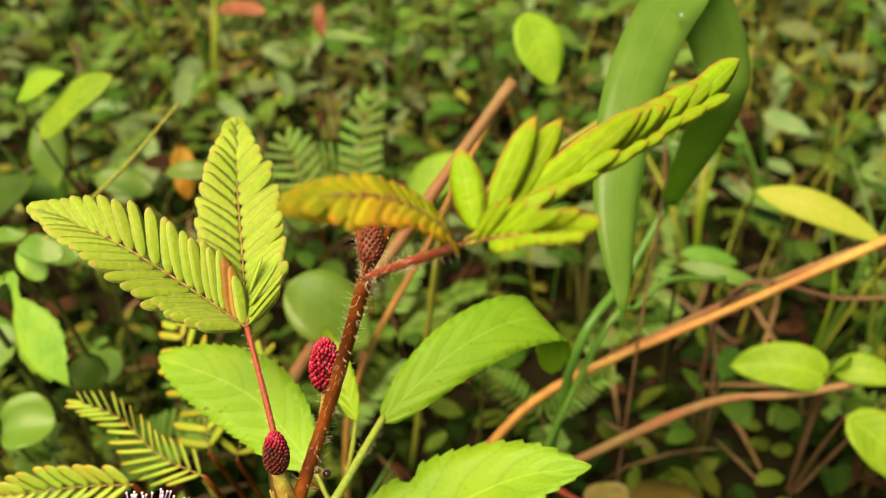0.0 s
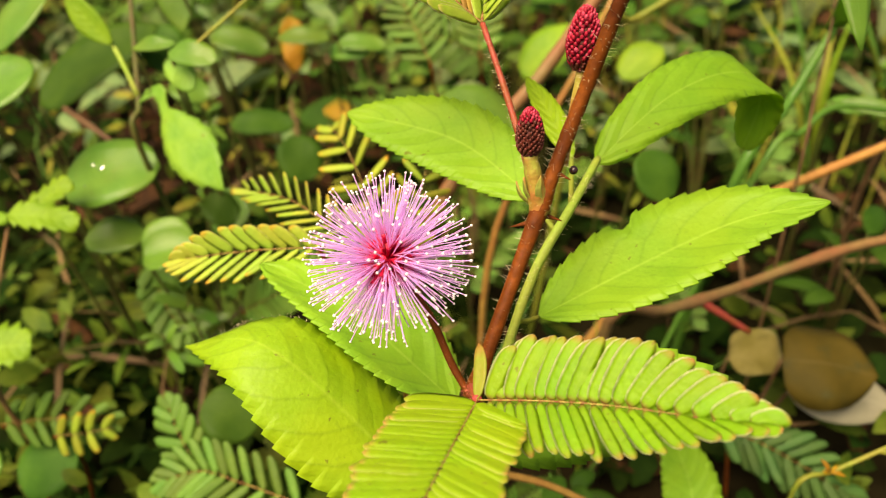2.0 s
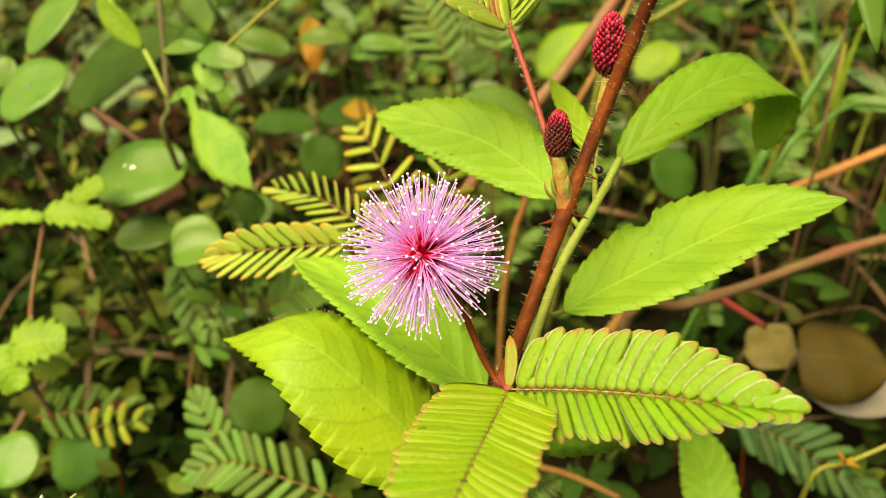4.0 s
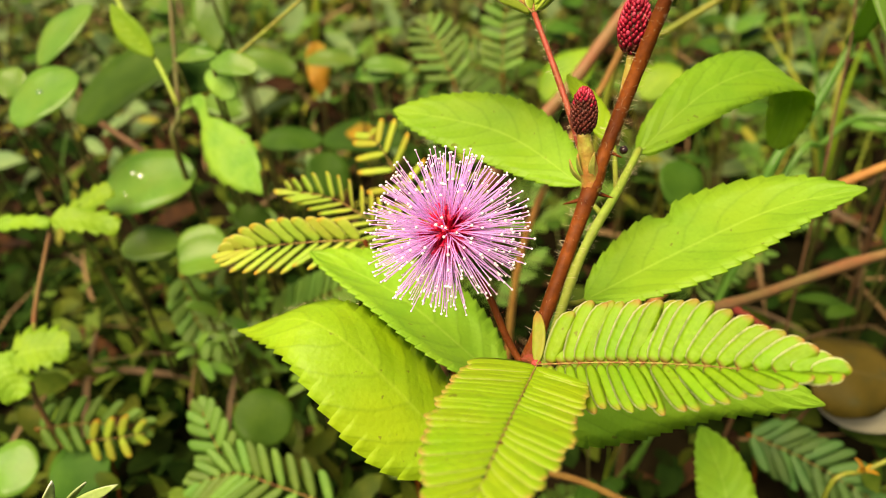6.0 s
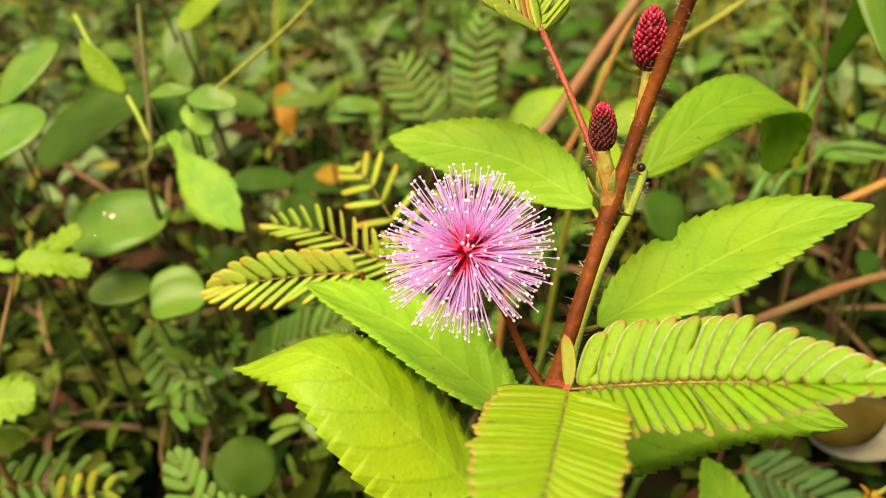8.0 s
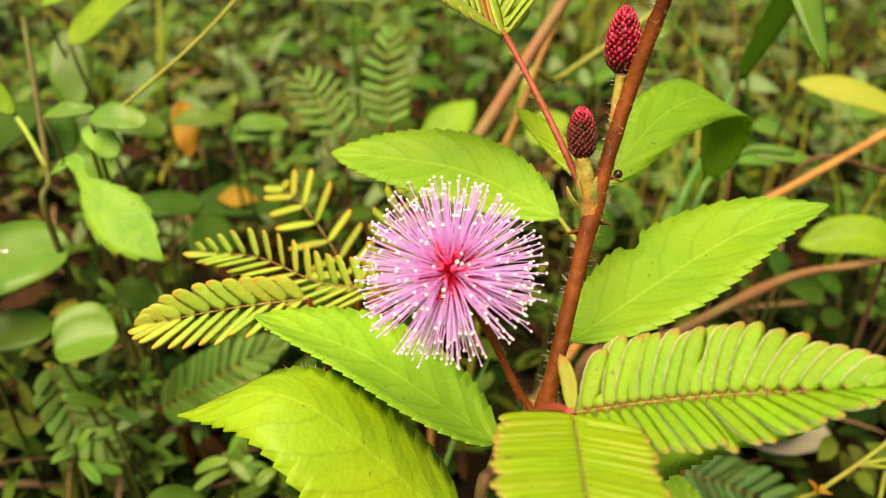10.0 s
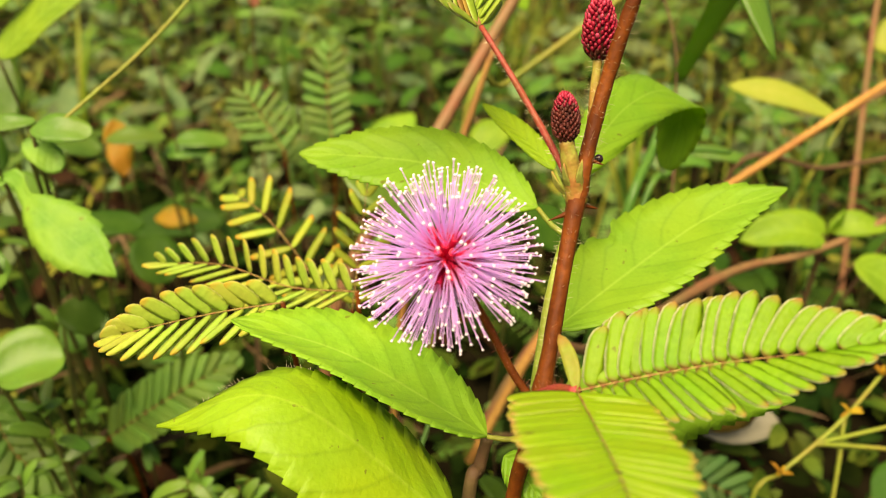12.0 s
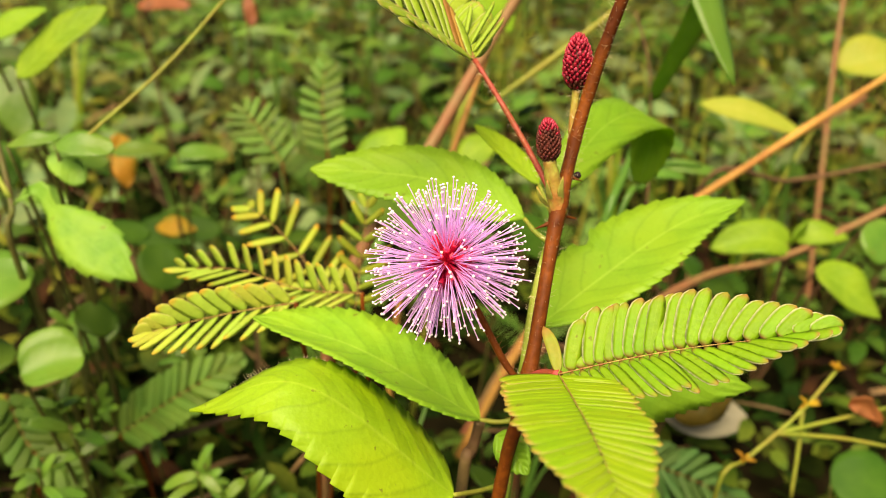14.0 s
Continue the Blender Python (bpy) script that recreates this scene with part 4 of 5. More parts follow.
single_weed("oval_leaved_weed", "weed with small oval green leaves", [([(-128.9, 184.6, 67.1), (-123.1, 183.9, 65.9), (-117.3, 183.1, 63.1)], (0.24, 0.91, 0.33), 9.7, OVAL, NO), ([(-121.2, 202.6, 43.1), (-110.5, 203.6, 43.7), (-99.9, 204.7, 41.7)], (-0.06, 0.92, 0.40), 10.4, OVAL_DARK, NO), ([(-147.1, 223.0, 70.0), (-144.1, 218.2, 64.5), (-141.1, 213.3, 56.9)], (0.79, 0.45, 0.03), 15.3, OVAL_DARK, NO)], group=SG, seed=6)
single_weed("oval_leaved_weed", "weed with narrow oval leaves in pairs", [([(-133.8, 234.4, 60.8), (-123.6, 233.7, 59.3), (-113.5, 232.9, 55.2)], (0.16, 0.92, 0.36), 11.9, OVAL, NO), ([(-115.3, 250.0, 52.7), (-105.5, 250.9, 53.2), (-95.8, 251.9, 51.4)], (-0.06, 0.92, 0.40), 8.7, OVAL, NO), ([(-92.8, 251.3, 50.1), (-83.9, 251.7, 50.0), (-75.0, 252.1, 47.8)], (0.01, 0.92, 0.39), 8.7, OVAL, NO)], group=SG, seed=7)
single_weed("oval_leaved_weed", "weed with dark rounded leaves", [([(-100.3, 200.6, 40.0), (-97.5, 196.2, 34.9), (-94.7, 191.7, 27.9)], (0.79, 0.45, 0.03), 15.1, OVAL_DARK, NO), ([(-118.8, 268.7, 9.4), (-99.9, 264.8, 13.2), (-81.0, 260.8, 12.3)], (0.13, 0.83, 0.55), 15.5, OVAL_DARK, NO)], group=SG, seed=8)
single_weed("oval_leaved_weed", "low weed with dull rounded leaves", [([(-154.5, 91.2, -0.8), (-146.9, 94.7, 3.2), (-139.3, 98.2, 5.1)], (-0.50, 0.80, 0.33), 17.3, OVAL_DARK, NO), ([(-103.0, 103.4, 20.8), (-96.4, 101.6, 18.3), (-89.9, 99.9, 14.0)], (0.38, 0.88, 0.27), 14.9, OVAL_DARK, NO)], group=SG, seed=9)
single_weed("oval_leaved_weed", "small weed with one pale green rounded leaf", [([(-154.7, 77.4, 22.3), (-148.8, 78.6, 23.4), (-142.9, 79.9, 23.1)], (-0.21, 0.89, 0.40), 13.5, OVAL, NO)], group=SG, seed=10)
single_weed("bright_weed", "weed with a soft bright green leaf", [([(-24.4, 260.7, 29.8), (-13.9, 268.4, 39.3), (-3.4, 276.1, 45.1)], (-0.68, 0.69, 0.23), 19.1, BRIGHT, dict(shape=ovate)), ([(8.6, 225.2, 47.0), (15.2, 229.3, 51.9), (21.7, 233.4, 54.8)], (-0.62, 0.73, 0.27), 13.1, BRIGHT, NO)], seed=11)
single_weed("oval_leaved_weed", "weed with a dull upright oval leaf", [([(7.4, 162.0, 57.1), (11.1, 158.4, 52.8), (14.8, 154.8, 46.7)], (0.73, 0.53, 0.15), 13.2, OVAL_DARK, NO)], group=SG, seed=12)
single_weed("withered_weed", "withered pale round leaf near the soil", [([(33.5, 137.4, 5.6), (41.1, 138.1, 6.0), (48.7, 138.8, 4.6)], (-0.06, 0.92, 0.40), 14.0, TAN, dict(shape=blade_shape(0.40, 0.5), wave=1.2, cup=0.3, n=20))], STEM_BROWN, seed=13)
single_weed("withered_leaf_weed", "large withered brown leaf with pale underside", [([(45.2, 131.0, 11.5), (57.9, 130.8, 10.5), (70.7, 130.6, 6.3)], (0.09, 0.92, 0.38), 24.9, DRY, dict(cup=-0.35, shape=blade_shape(0.42, 0.6), wave=1.6, n=24)), ([(50.1, 132.8, -3.2), (65.0, 132.9, -4.0), (80.0, 133.0, -8.4)], (0.06, 0.92, 0.38), 18.1, PALE, dict(cup=0.06, shape=ovate, wave=0.3))], STEM_BROWN, seed=14)
single_weed("pale_weed", "weed with pale blue-green lance leaf", [([(68.0, 203.1, 48.8), (77.4, 203.0, 48.0), (86.8, 202.9, 44.9)], (0.09, 0.92, 0.38), 7.1, OVAL, dict(shape=lance)), ([(61.7, 183.5, 60.0), (74.3, 179.3, 59.8), (86.8, 175.0, 56.3)], (0.34, 0.77, 0.54), 5.5, OVAL, dict(shape=lance))], seed=15)
single_weed("yellowing_weed", "weed with long yellow-green leaf", [([(86.3, 201.4, 73.7), (103.6, 194.4, 71.4), (120.9, 187.4, 64.4)], (0.44, 0.73, 0.52), 10.7, YELLOW, dict(shape=lance))], seed=16)
single_weed("bright_weed", "weed with bright green folded leaves on a brown branch", [([(101.9, 159.0, 38.2), (93.0, 160.6, 40.8), (84.5, 162.5, 39.8), (76.5, 165.0, 36.8)], (0.19, 0.81, 0.55), 13.5, BRIGHT, dict(shape=blade_shape(0.45, 0.75), wave=0.8, fold=0.3)), ([(101.0, 159.2, 39.1), (104.0, 158.8, 43.0), (105.5, 158.6, 47.5)], (0.8, 0.3, 0.1), 7.0, BRIGHT, dict(shape=ovate, fold=0.25)), ([(103.0, 160.2, 39.6), (111.0, 158.1, 42.4), (120.0, 155.1, 41.0)], (0.34, 0.77, 0.54), 9.5, BRIGHT, dict(shape=ovate, wave=0.6)), ([(103.8, 147.4, 35.7), (112.9, 141.3, 30.4), (122.0, 135.2, 22.0)], (0.70, 0.60, 0.39), 15.0, BRIGHT, dict(shape=blade_shape(0.5, 0.8), fold=0.2, wave=0.8)), ([(128.6, 157.7, 44.2), (131.6, 153.8, 39.4), (134.6, 149.9, 32.9)], (0.84, 0.22, 0.29), 15.2, OVAL, NO)], STEM_BROWN, seed=17)
single_weed("yellowing_weed", "far weed with broad yellow-green leaf", [([(176.6, 245.2, 69.1), (191.7, 242.9, 73.5), (206.8, 240.5, 74.2)], (0.04, 0.84, 0.54), 22.7, YELLOW, dict(shape=ovate, fold=0.2, wave=0.9))], seed=18)
single_weed("pale_weed", "weed with narrow pale leaves", [([(-70.9, 323.1, 75.6), (-55.7, 319.4, 77.7), (-40.4, 315.7, 76.1)], (0.19, 0.81, 0.55), 5.6, OVAL, dict(shape=lance)), ([(-98.0, 254.0, 44.8), (-89.4, 252.3, 46.7), (-80.7, 250.5, 46.4)], (0.12, 0.83, 0.55), 8.6, OVAL, NO), ([(-108.9, 150.0, 93.0), (-102.5, 148.1, 93.4), (-96.1, 146.3, 92.2)], (0.27, 0.79, 0.55), 7.0, OVAL, NO), ([(-120.3, 154.6, 92.0), (-114.2, 153.6, 93.6), (-108.1, 152.5, 93.7)], (0.07, 0.84, 0.54), 4.1, OVAL, NO), ([(-111.3, 152.4, 90.0), (-107.7, 149.9, 87.7), (-104.2, 147.3, 84.2)], (0.72, 0.58, 0.38), 6.5, OVAL_LIGHT, NO)], seed=19)
single_weed("toothed_tall_weed", "tall weed with toothed bright green leaves", [([(-127.1, 202.5, 94.8), (-114.0, 204.1, 105.4), (-101.0, 205.7, 112.2)], (-0.36, 0.85, 0.38), 15.0, BRIGHT, dict(shape=ovate, teeth=14)), ([(-134.3, 209.2, 103.5), (-125.8, 209.3, 108.6), (-117.2, 209.4, 111.5)], (-0.22, 0.86, 0.46), 9.3, BRIGHT, dict(shape=lance, teeth=10)), ([(-132.4, 216.7, 94.7), (-131.2, 210.7, 86.0), (-130.0, 204.7, 74.4)], (0.91, 0.08, 0.06), 12.7, OVAL, dict(shape=lance))], seed=21)
single_weed("yellowing_weed", "withering weed with orange spotted leaves", [([(-106.8, 266.1, 14.3), (-99.0, 263.9, 14.7), (-91.2, 261.6, 13.3)], (0.27, 0.79, 0.55), 9.2, ORANGE, dict(shape=ovate, wave=0.9)), ([(-114.6, 268.9, 53.5), (-113.9, 263.6, 45.6), (-113.2, 258.2, 35.1)], (0.91, 0.06, 0.03), 10.6, ORANGE, dict(shape=ovate, wave=1.2))], seed=22)
single_weed("withered_weed", "far weed with dried red-brown leaves", [([(-106.8, 322.1, 89.1), (-95.9, 319.5, 90.6), (-85.0, 316.8, 89.4)], (0.19, 0.81, 0.55), 7.4, DRY_ORANGE, NO), ([(-61.9, 313.4, 93.7), (-61.4, 310.1, 88.9), (-61.0, 306.8, 82.4)], (0.91, 0.06, 0.03), 5.3, DRY_ORANGE, NO)], STEM_BROWN, seed=27)
single_weed("oval_leaved_weed", "large bluish green leaf in the shade of the plant", [([(-43.9, 151.6, 79.9), (-33.9, 147.0, 74.4), (-23.9, 142.4, 65.7)], (0.54, 0.80, 0.24), 20.0, OVAL, dict(shape=ovate))], group=SG, seed=23)
single_weed("bright_weed", "tall weed with soft yellow-green leaf", [([(18.9, 248.8, 112.1), (23.2, 241.8, 103.9), (27.4, 234.8, 92.7)], (0.82, 0.40, 0.07), 17.3, BRIGHT, dict(shape=ovate))], seed=24)
single_weed("oval_leaved_weed", "weed with dull green leaf over the litter", [([(87.0, 101.0, -8.6), (96.5, 98.7, -7.3), (106.0, 96.4, -8.4)], (0.19, 0.81, 0.55), 18.5, OVAL_DARK, NO)], group=SG, seed=25)
single_weed("bright_weed", "soft lime-green toothed leaf standing below the feathery leaf", [([(14.7, 75.6, 9.9), (13.4, 85.4, 19.1), (8.2, 91.5, 30.7)], (0.95, 0.2, 0.2), 12.5, LIME, dict(shape=blade_shape(0.5, 0.75), teeth=13, fold=0.1))], seed=26)

# the weed whose eaten leaf hangs from its stalk
HS = [(-122.4, 147.0, 64.2), (-120.5, 149.3, 79.5), (-128.0, 160.0, 89.3), (-139.2, 171.7, 97.9), (-146.8, 181.7, 105.3)]
hw = thing("eaten_leaf_weed", foot_of(HS[0]), "weed with a nibbled hanging leaf on green stalk", "weed")
HV = [HS[0], (-121.9, 151.9, 78.1), (-126.1, 168.2, 91.1), (-131.2, 187.2, 106.0)]
stem("stalk", hw, [foot_of(HS[0])] + HV, 0.85, 0.7, STEM_WEED, n=30)
stem("petiole", hw, [(-122.1, 153.1, 79.7)] + HS[2:], 0.65, 0.5, STEM_LIME, n=16)
leaf("leaf", hw, [HS[1], (-114.9, 150.1, 82.7), (-108.8, 140.9, 78.1), (-92.9, 124.9, 69.8)], (0.8, 0.2, 0.5), 14.0, OVAL_LIGHT, shape=lambda u: max(0.03, (0.26 * min(1, 6 * u) + 0.74 * max(0, math.sin(3.14 * min(1, max(0, (u - 0.32) / 0.74))))) * (1 - u ** 7)), teeth=9, amp=0.12, wave=0.5, cup=-0.15, label="nibbled leaf with pale patches", bite=(0.3, 0.07, 1, 0.6))
leaf("leaf", hw, [(-128.5, 159.9, 90.9), (-134.1, 161.6, 97.3), (-138.2, 163.8, 104.0)], (0.5, 0.3, 0.6), 7, BRIGHT, shape=lance)

# left sprig with yellow-green leaves
sg = thing("yellowish_sprig", foot_of((-156.8, 101.4, 20.4)), "sprig with reddish stem and yellow-green lobed leaves", "weed")
SP = [foot_of((-156.8, 101.4, 20.4)), (-154.6, 100.3, 21.8), (-153.6, 109.7, 41.3), (-148.8, 122.4, 61.0)]
stem("stem", sg, SP, 0.8, 0.5, BRANCH_RED, n=24)
for pts, sd, wd in (([(-163.0, 119.7, 63.4), (-155.3, 120.7, 64.3), (-147.6, 121.8, 63.3)], (-0.12, 0.91, 0.40), 4.5), ([(-147.8, 122.6, 64.2), (-139.2, 122.6, 63.8), (-130.6, 122.7, 61.2)], (0.06, 0.92, 0.38), 7.7), ([(-157.2, 101.7, 36.9), (-150.0, 103.2, 38.3), (-142.7, 104.7, 37.9)], (-0.21, 0.89, 0.40), 12.2), ([(-160.9, 101.8, 37.7), (-157.7, 98.6, 33.9), (-154.4, 95.5, 28.6)], (0.73, 0.53, 0.15), 11.0), ([(-148.0, 128.3, 58.6), (-142.4, 131.8, 62.8), (-136.9, 135.3, 65.2)], (-0.62, 0.73, 0.27), 8.0)):
    leaf("leaf", sg, pts, sd, wd, BRIGHT, shape=elliptic, teeth=5, amp=0.4, wave=0.6)
stem("stalk", sg, [SP[2], (-151.4, 103.3, 37.7)], 0.5, 0.4, STEM_GREEN, n=6)

# ---- mimosa leaves of neighbouring plants, some turning yellow ----
def frond(label, pts, side, pairs, length, mat, foot=None, **kw):
    ft = foot or foot_of(pts[0])
    w = thing("mimosa_frond", ft, label, "frond", "loose mimosa fronds")
    b = A(pts[0])
    stem("petiole", w, [ft, tuple(A(ft) * 0.35 + b * 0.65 + A((2, 3, 0))), tuple(b)], 0.6, 0.45, STEM_RED, n=12, sides=6)
    pinna(w, pts, side, pairs, length, mat, RACHIS, radius=0.15, **kw)
    return w


frond("yellow-green mimosa frond with orange leaflet tips", [(-60.5, 88.1, 82.3), (-70.0, 87.6, 82.2), (-79.0, 86.6, 81.8), (-86.5, 85.6, 81.2)], (-0.1, 0.55, 0.80), 11, 6.4, PINNA_DULL, angle=40, width=1.0, seed=41, lift=0.25, roll=-14, low=1.4, low_angle=52, low_width=0.55, low_lift=0.35, turn=30)
frond("tan mimosa frond with browning leaflets", [(-48.0, 91.3, 80.7), (-59.3, 97.1, 79.7), (-70.7, 106.2, 80.3), (-83.0, 112.5, 78.5)], (0, 0.4, 0.85), 14, 6.0, PINNA_DULL, angle=14, width=0.70, seed=42, lift=0.1, roll=-20, low=1.6, low_angle=60, low_width=0.5, low_lift=0.3, turn=30, jitter=0.08)
frond("sparse orange-yellow mimosa frond", [(-52.8, 104.7, 71.1), (-56.4, 113.8, 75.3), (-63.0, 127.3, 79.5), (-68.9, 136.5, 80.7)], (0.7, 0.4, 0.5), 8, 8.6, PINNA_TAN, angle=24, width=0.42, seed=43, jitter=0.2)
frond("sparse yellow mimosa frond", [(-47.8, 105.2, 68.0), (-45.0, 112.2, 77.5), (-41.8, 121.4, 87.0)], (0.9, 0.2, 0.1), 7, 6.5, PINNA_TAN, angle=26, width=0.42, seed=44, jitter=0.15)
frond("blue-green mimosa frond with yellow leaflets", [(-74.1, 81.9, 9.7), (-90.4, 86.2, 11.6), (-100.9, 88.2, 12.8), (-111.5, 86.6, 9.6)], (0, 0.7, 0.6), 12, 9.5, PINNA_BLUE, angle=30, width=0.8, seed=45)
frond("blue-green mimosa frond in the shade", [(-98.8, 86.0, 6.6), (-107.6, 95.8, 13.9), (-113.7, 104.2, 19.1)], (0.9, 0.2, 0.3), 7, 7.5, PINNA_BLUE, angle=35, width=0.75, seed=46)
frond("dull mimosa frond with a few yellow leaflets", [(-157.3, 98.9, 14.2), (-145.5, 103.0, 12.2), (-130.2, 105.9, 8.2)], (0, 0.6, 0.7), 7, 8.0, PINNA_BLUE, angle=25, width=0.6, seed=47)
frond("yellow mimosa leaflets low in the shade", [(-143.8, 98.3, 10.9), (-137.4, 100.7, 9.5), (-130.8, 103.6, 8.6)], (0, 0.5, 0.7), 4, 6.0, PINNA_TAN, angle=10, width=0.6, seed=48)
frond("pale blue-green mimosa frond", [(-35.5, 252.3, 40.8), (-48.7, 259.8, 44.5), (-66.7, 267.0, 48.7)], (0.1, 0.6, 0.7), 13, 12, PINNA_BLUE, angle=20, width=0.7, seed=49)
frond("pale blue-green mimosa frond", [(-39.4, 237.3, 51.9), (-39.3, 250.3, 64.7), (-36.1, 262.9, 78.1)], (1, 0, 0.1), 9, 9, PINNA_BLUE, angle=15, width=0.7, seed=50)
frond("pale blue-green mimosa frond", [(-56.2, 229.8, 51.9), (-62.7, 242.1, 60.5), (-67.8, 252.3, 65.9)], (0.8, 0.2, 0.3), 7, 11, PINNA_BLUE, angle=22, width=0.6, seed=51)
frond("broad-leafleted mimosa frond with shade put into its colour", [(30.0, 121.0, -4.0), (46.0, 116.0, -9.0), (66.0, 108.0, -18.0)], (0.35, 0.70, 0.55), 12, 11.0, PINNA_SHADE, angle=38, width=0.95, seed=54, lift=0.0, jitter=0.12)
frond("dark blue-green mimosa frond", [(-110.7, 152.7, 5.0), (-95.8, 153.8, 13.6), (-76.1, 157.0, 21.9)], (0.1, 0.7, 0.6), 14, 10, PINNA_BLUE, angle=28, width=1.25, seed=52)
frond("dark blue-green mimosa frond", [(-137.3, 156.6, 20.8), (-131.4, 147.6, 7.5), (-118.8, 140.8, 1.0)], (0.6, 0.6, 0.4), 10, 8, PINNA_BLUE, angle=30, width=1.2, seed=53)

# ---- grass blade, twigs and stalks ----
gb = thing("broad_grass", foot_of((29.0, 149.7, 53.8)), "broad grass with an arching blade and drooping tip", "grass")
GS = [foot_of((29.0, 149.7, 53.8)), (29.0, 149.7, 53.8), (43.7, 165.9, 69.6), (55.1, 179.0, 83.7)]
stem("stalk", gb, GS, 1.4, 1.1, GRASS, n=24, nodes=(0.6,))
leaf("blade", gb, [GS[3], (55.5, 155.0, 123.9), (55.1, 155.7, 136.5), (45.9, 154.5, 150.8), (34.5, 135.0, 142.6), (29.4, 116.0, 129.0), (29.9, 100.9, 113.4)], (1, 0.2, 0.0), 11.5, GRASS_BROAD, shape=lambda u: max(0.03, min(1, u * 2 + 0.45) * (1 - u ** 7) ** 0.8), n=50, fold=0.12, across=5)


def lone_stem(name, label, cat, pts, r0, r1, mat, nodes=(), n=24, rooted=True, straight=True, along=0.5):
    w = thing(name, foot_of(pts[0]) if rooted else pts[0], label, cat)
    if rooted:
        p0, p1 = A(pts[0]), A(pts[1])
        d = p0 - p1
        ft = p0 + d * min(3.0, (-35 - p0[2]) / d[2]) if d[2] < -2 and straight else A(foot_of(p0))
        ft[2] = -35
        bend = []
        if not straight:
            mid = p0 + d * along
            mid[2] = min(mid[2], p0[2] - 4)
            ft = A((mid[0] + d[0] * 0.7, mid[1] + d[1] * 0.7, -35))
            bend = [tuple(mid)]
        w.location = ft * MM
        pts = [tuple(ft)] + bend + list(pts)
    stem("stem", w, pts, r0, r1, mat, n=n, nodes=nodes)
    return w


lone_stem("orange_twig", "dry orange twig across the weeds", "twig", [(-14, 140, -12), (6, 147, 21), (27, 155.5, 39), (77.3, 167.2, 59.0), (122.6, 177.8, 77.3), (157.7, 187.4, 89.3)], 1.5, 1.0, TWIG_ORANGE, (0.75,), rooted=False)
lone_stem("brown_stalk", "dead brown stalk beside the orange twig", "stalk", [(-12, 148, -14), (8, 156, 14), (30, 164, 31), (80, 180, 50), (150, 196, 74)], 1.3, 0.9, BRANCH_RED, rooted=False)
lone_stem("grey_twig", "dry grey-brown twig among weeds", "twig", [(76.5, 176.4, 54.1), (109.5, 174.9, 53.8), (152.8, 174.3, 57.5)], 0.8, 0.7, STEM_BROWN)
rb = lone_stem("reddish_branch", "reddish brown branch behind the leaves", "branch", [(-4.1, 113.4, 39.0), (9.6, 118.7, 39.9), (24.4, 126.5, 38.7), (68, 153, 34), (100.6, 155.9, 36.8), (146.6, 159.8, 51.8)], 1.5, 1.1, BRANCH_RED, (0.45, 0.62), n=40)
stem("side_shoot", rb, [(18.7, 123.4, 39.1), (23.9, 121.9, 36.3), (31.2, 120.5, 31.7)], 1.2, 0.7, PETIOLE, "short crimson side shoot", n=10, nodes=(0.5,))
lone_stem("brown_stalk", "thick brown dead stalk", "stalk", [(-18.2, 160.9, 82.2), (-5.9, 169.6, 96.9), (13.2, 182.1, 119.6)], 1.9, 1.6, BRANCH_RED, straight=False, along=2.5)
lone_stem("brown_stalk", "thin brown dead plant stalk", "stalk", [(-8.9, 169.1, 80.1), (0.1, 179.0, 95.5), (9.3, 188.9, 108.9)], 1.0, 0.8, TWIG_ORANGE, straight=False, along=2.5)
lone_stem("green_stalk", "thin green grass stalk leaning over", "stalk", [(5.9, 185.4, 84.3), (29.2, 192.1, 96.4), (57.3, 200.0, 112.6)], 1.0, 0.9, STEM_GREEN, straight=False)
lone_stem("green_stalk", "slender green stalk leaning over", "stalk", [(-104.0, 148.9, 93.3), (-83.8, 158.6, 107.2), (-66.5, 166.4, 122.6)], 0.45, 0.4, STEM_GREEN, (0.5,), rooted=False)
lone_stem("green_stalk", "green side stalk of grass", "stalk", [(34.8, 152.3, 55.9), (46.6, 161.1, 63.2), (56.1, 168.0, 66.7), (72.6, 172.7, 63.1)], 0.9, 0.8, GRASS)
jt = thing("jointed_twig", foot_of((34.3, 83.4, 20.0)), "yellow-green jointed twig with orange tips", "twig")
JT = [foot_of((34.3, 83.4, 20.0)), (34.3, 83.4, 20.0), (41.8, 85.5, 25.0), (51.2, 88.0, 29.5), (60.9, 91.4, 33.6), (71.5, 96.3, 38.7)]
stem("stem", jt, JT, 0.6, 0.42, STEM_GREEN, n=30, nodes=(0.4, 0.75))
for pts, rr in (([JT[3], (62.4, 88.1, 26.3), (72.5, 87.6, 23.7), (85.6, 86.5, 19.3)], 0.6), ([JT[3], (67.5, 89.5, 29.0), (86.0, 91.4, 28.2)], 0.55), ([(59.6, 90.9, 32.1), (58.2, 87.2, 22.8), (56.0, 83.0, 12.2)], 0.6)):
    stem("side_twig", jt, pts, rr, rr * 0.8, STEM_GREEN, n=12, sides=6)
rj = np.random.default_rng(88)
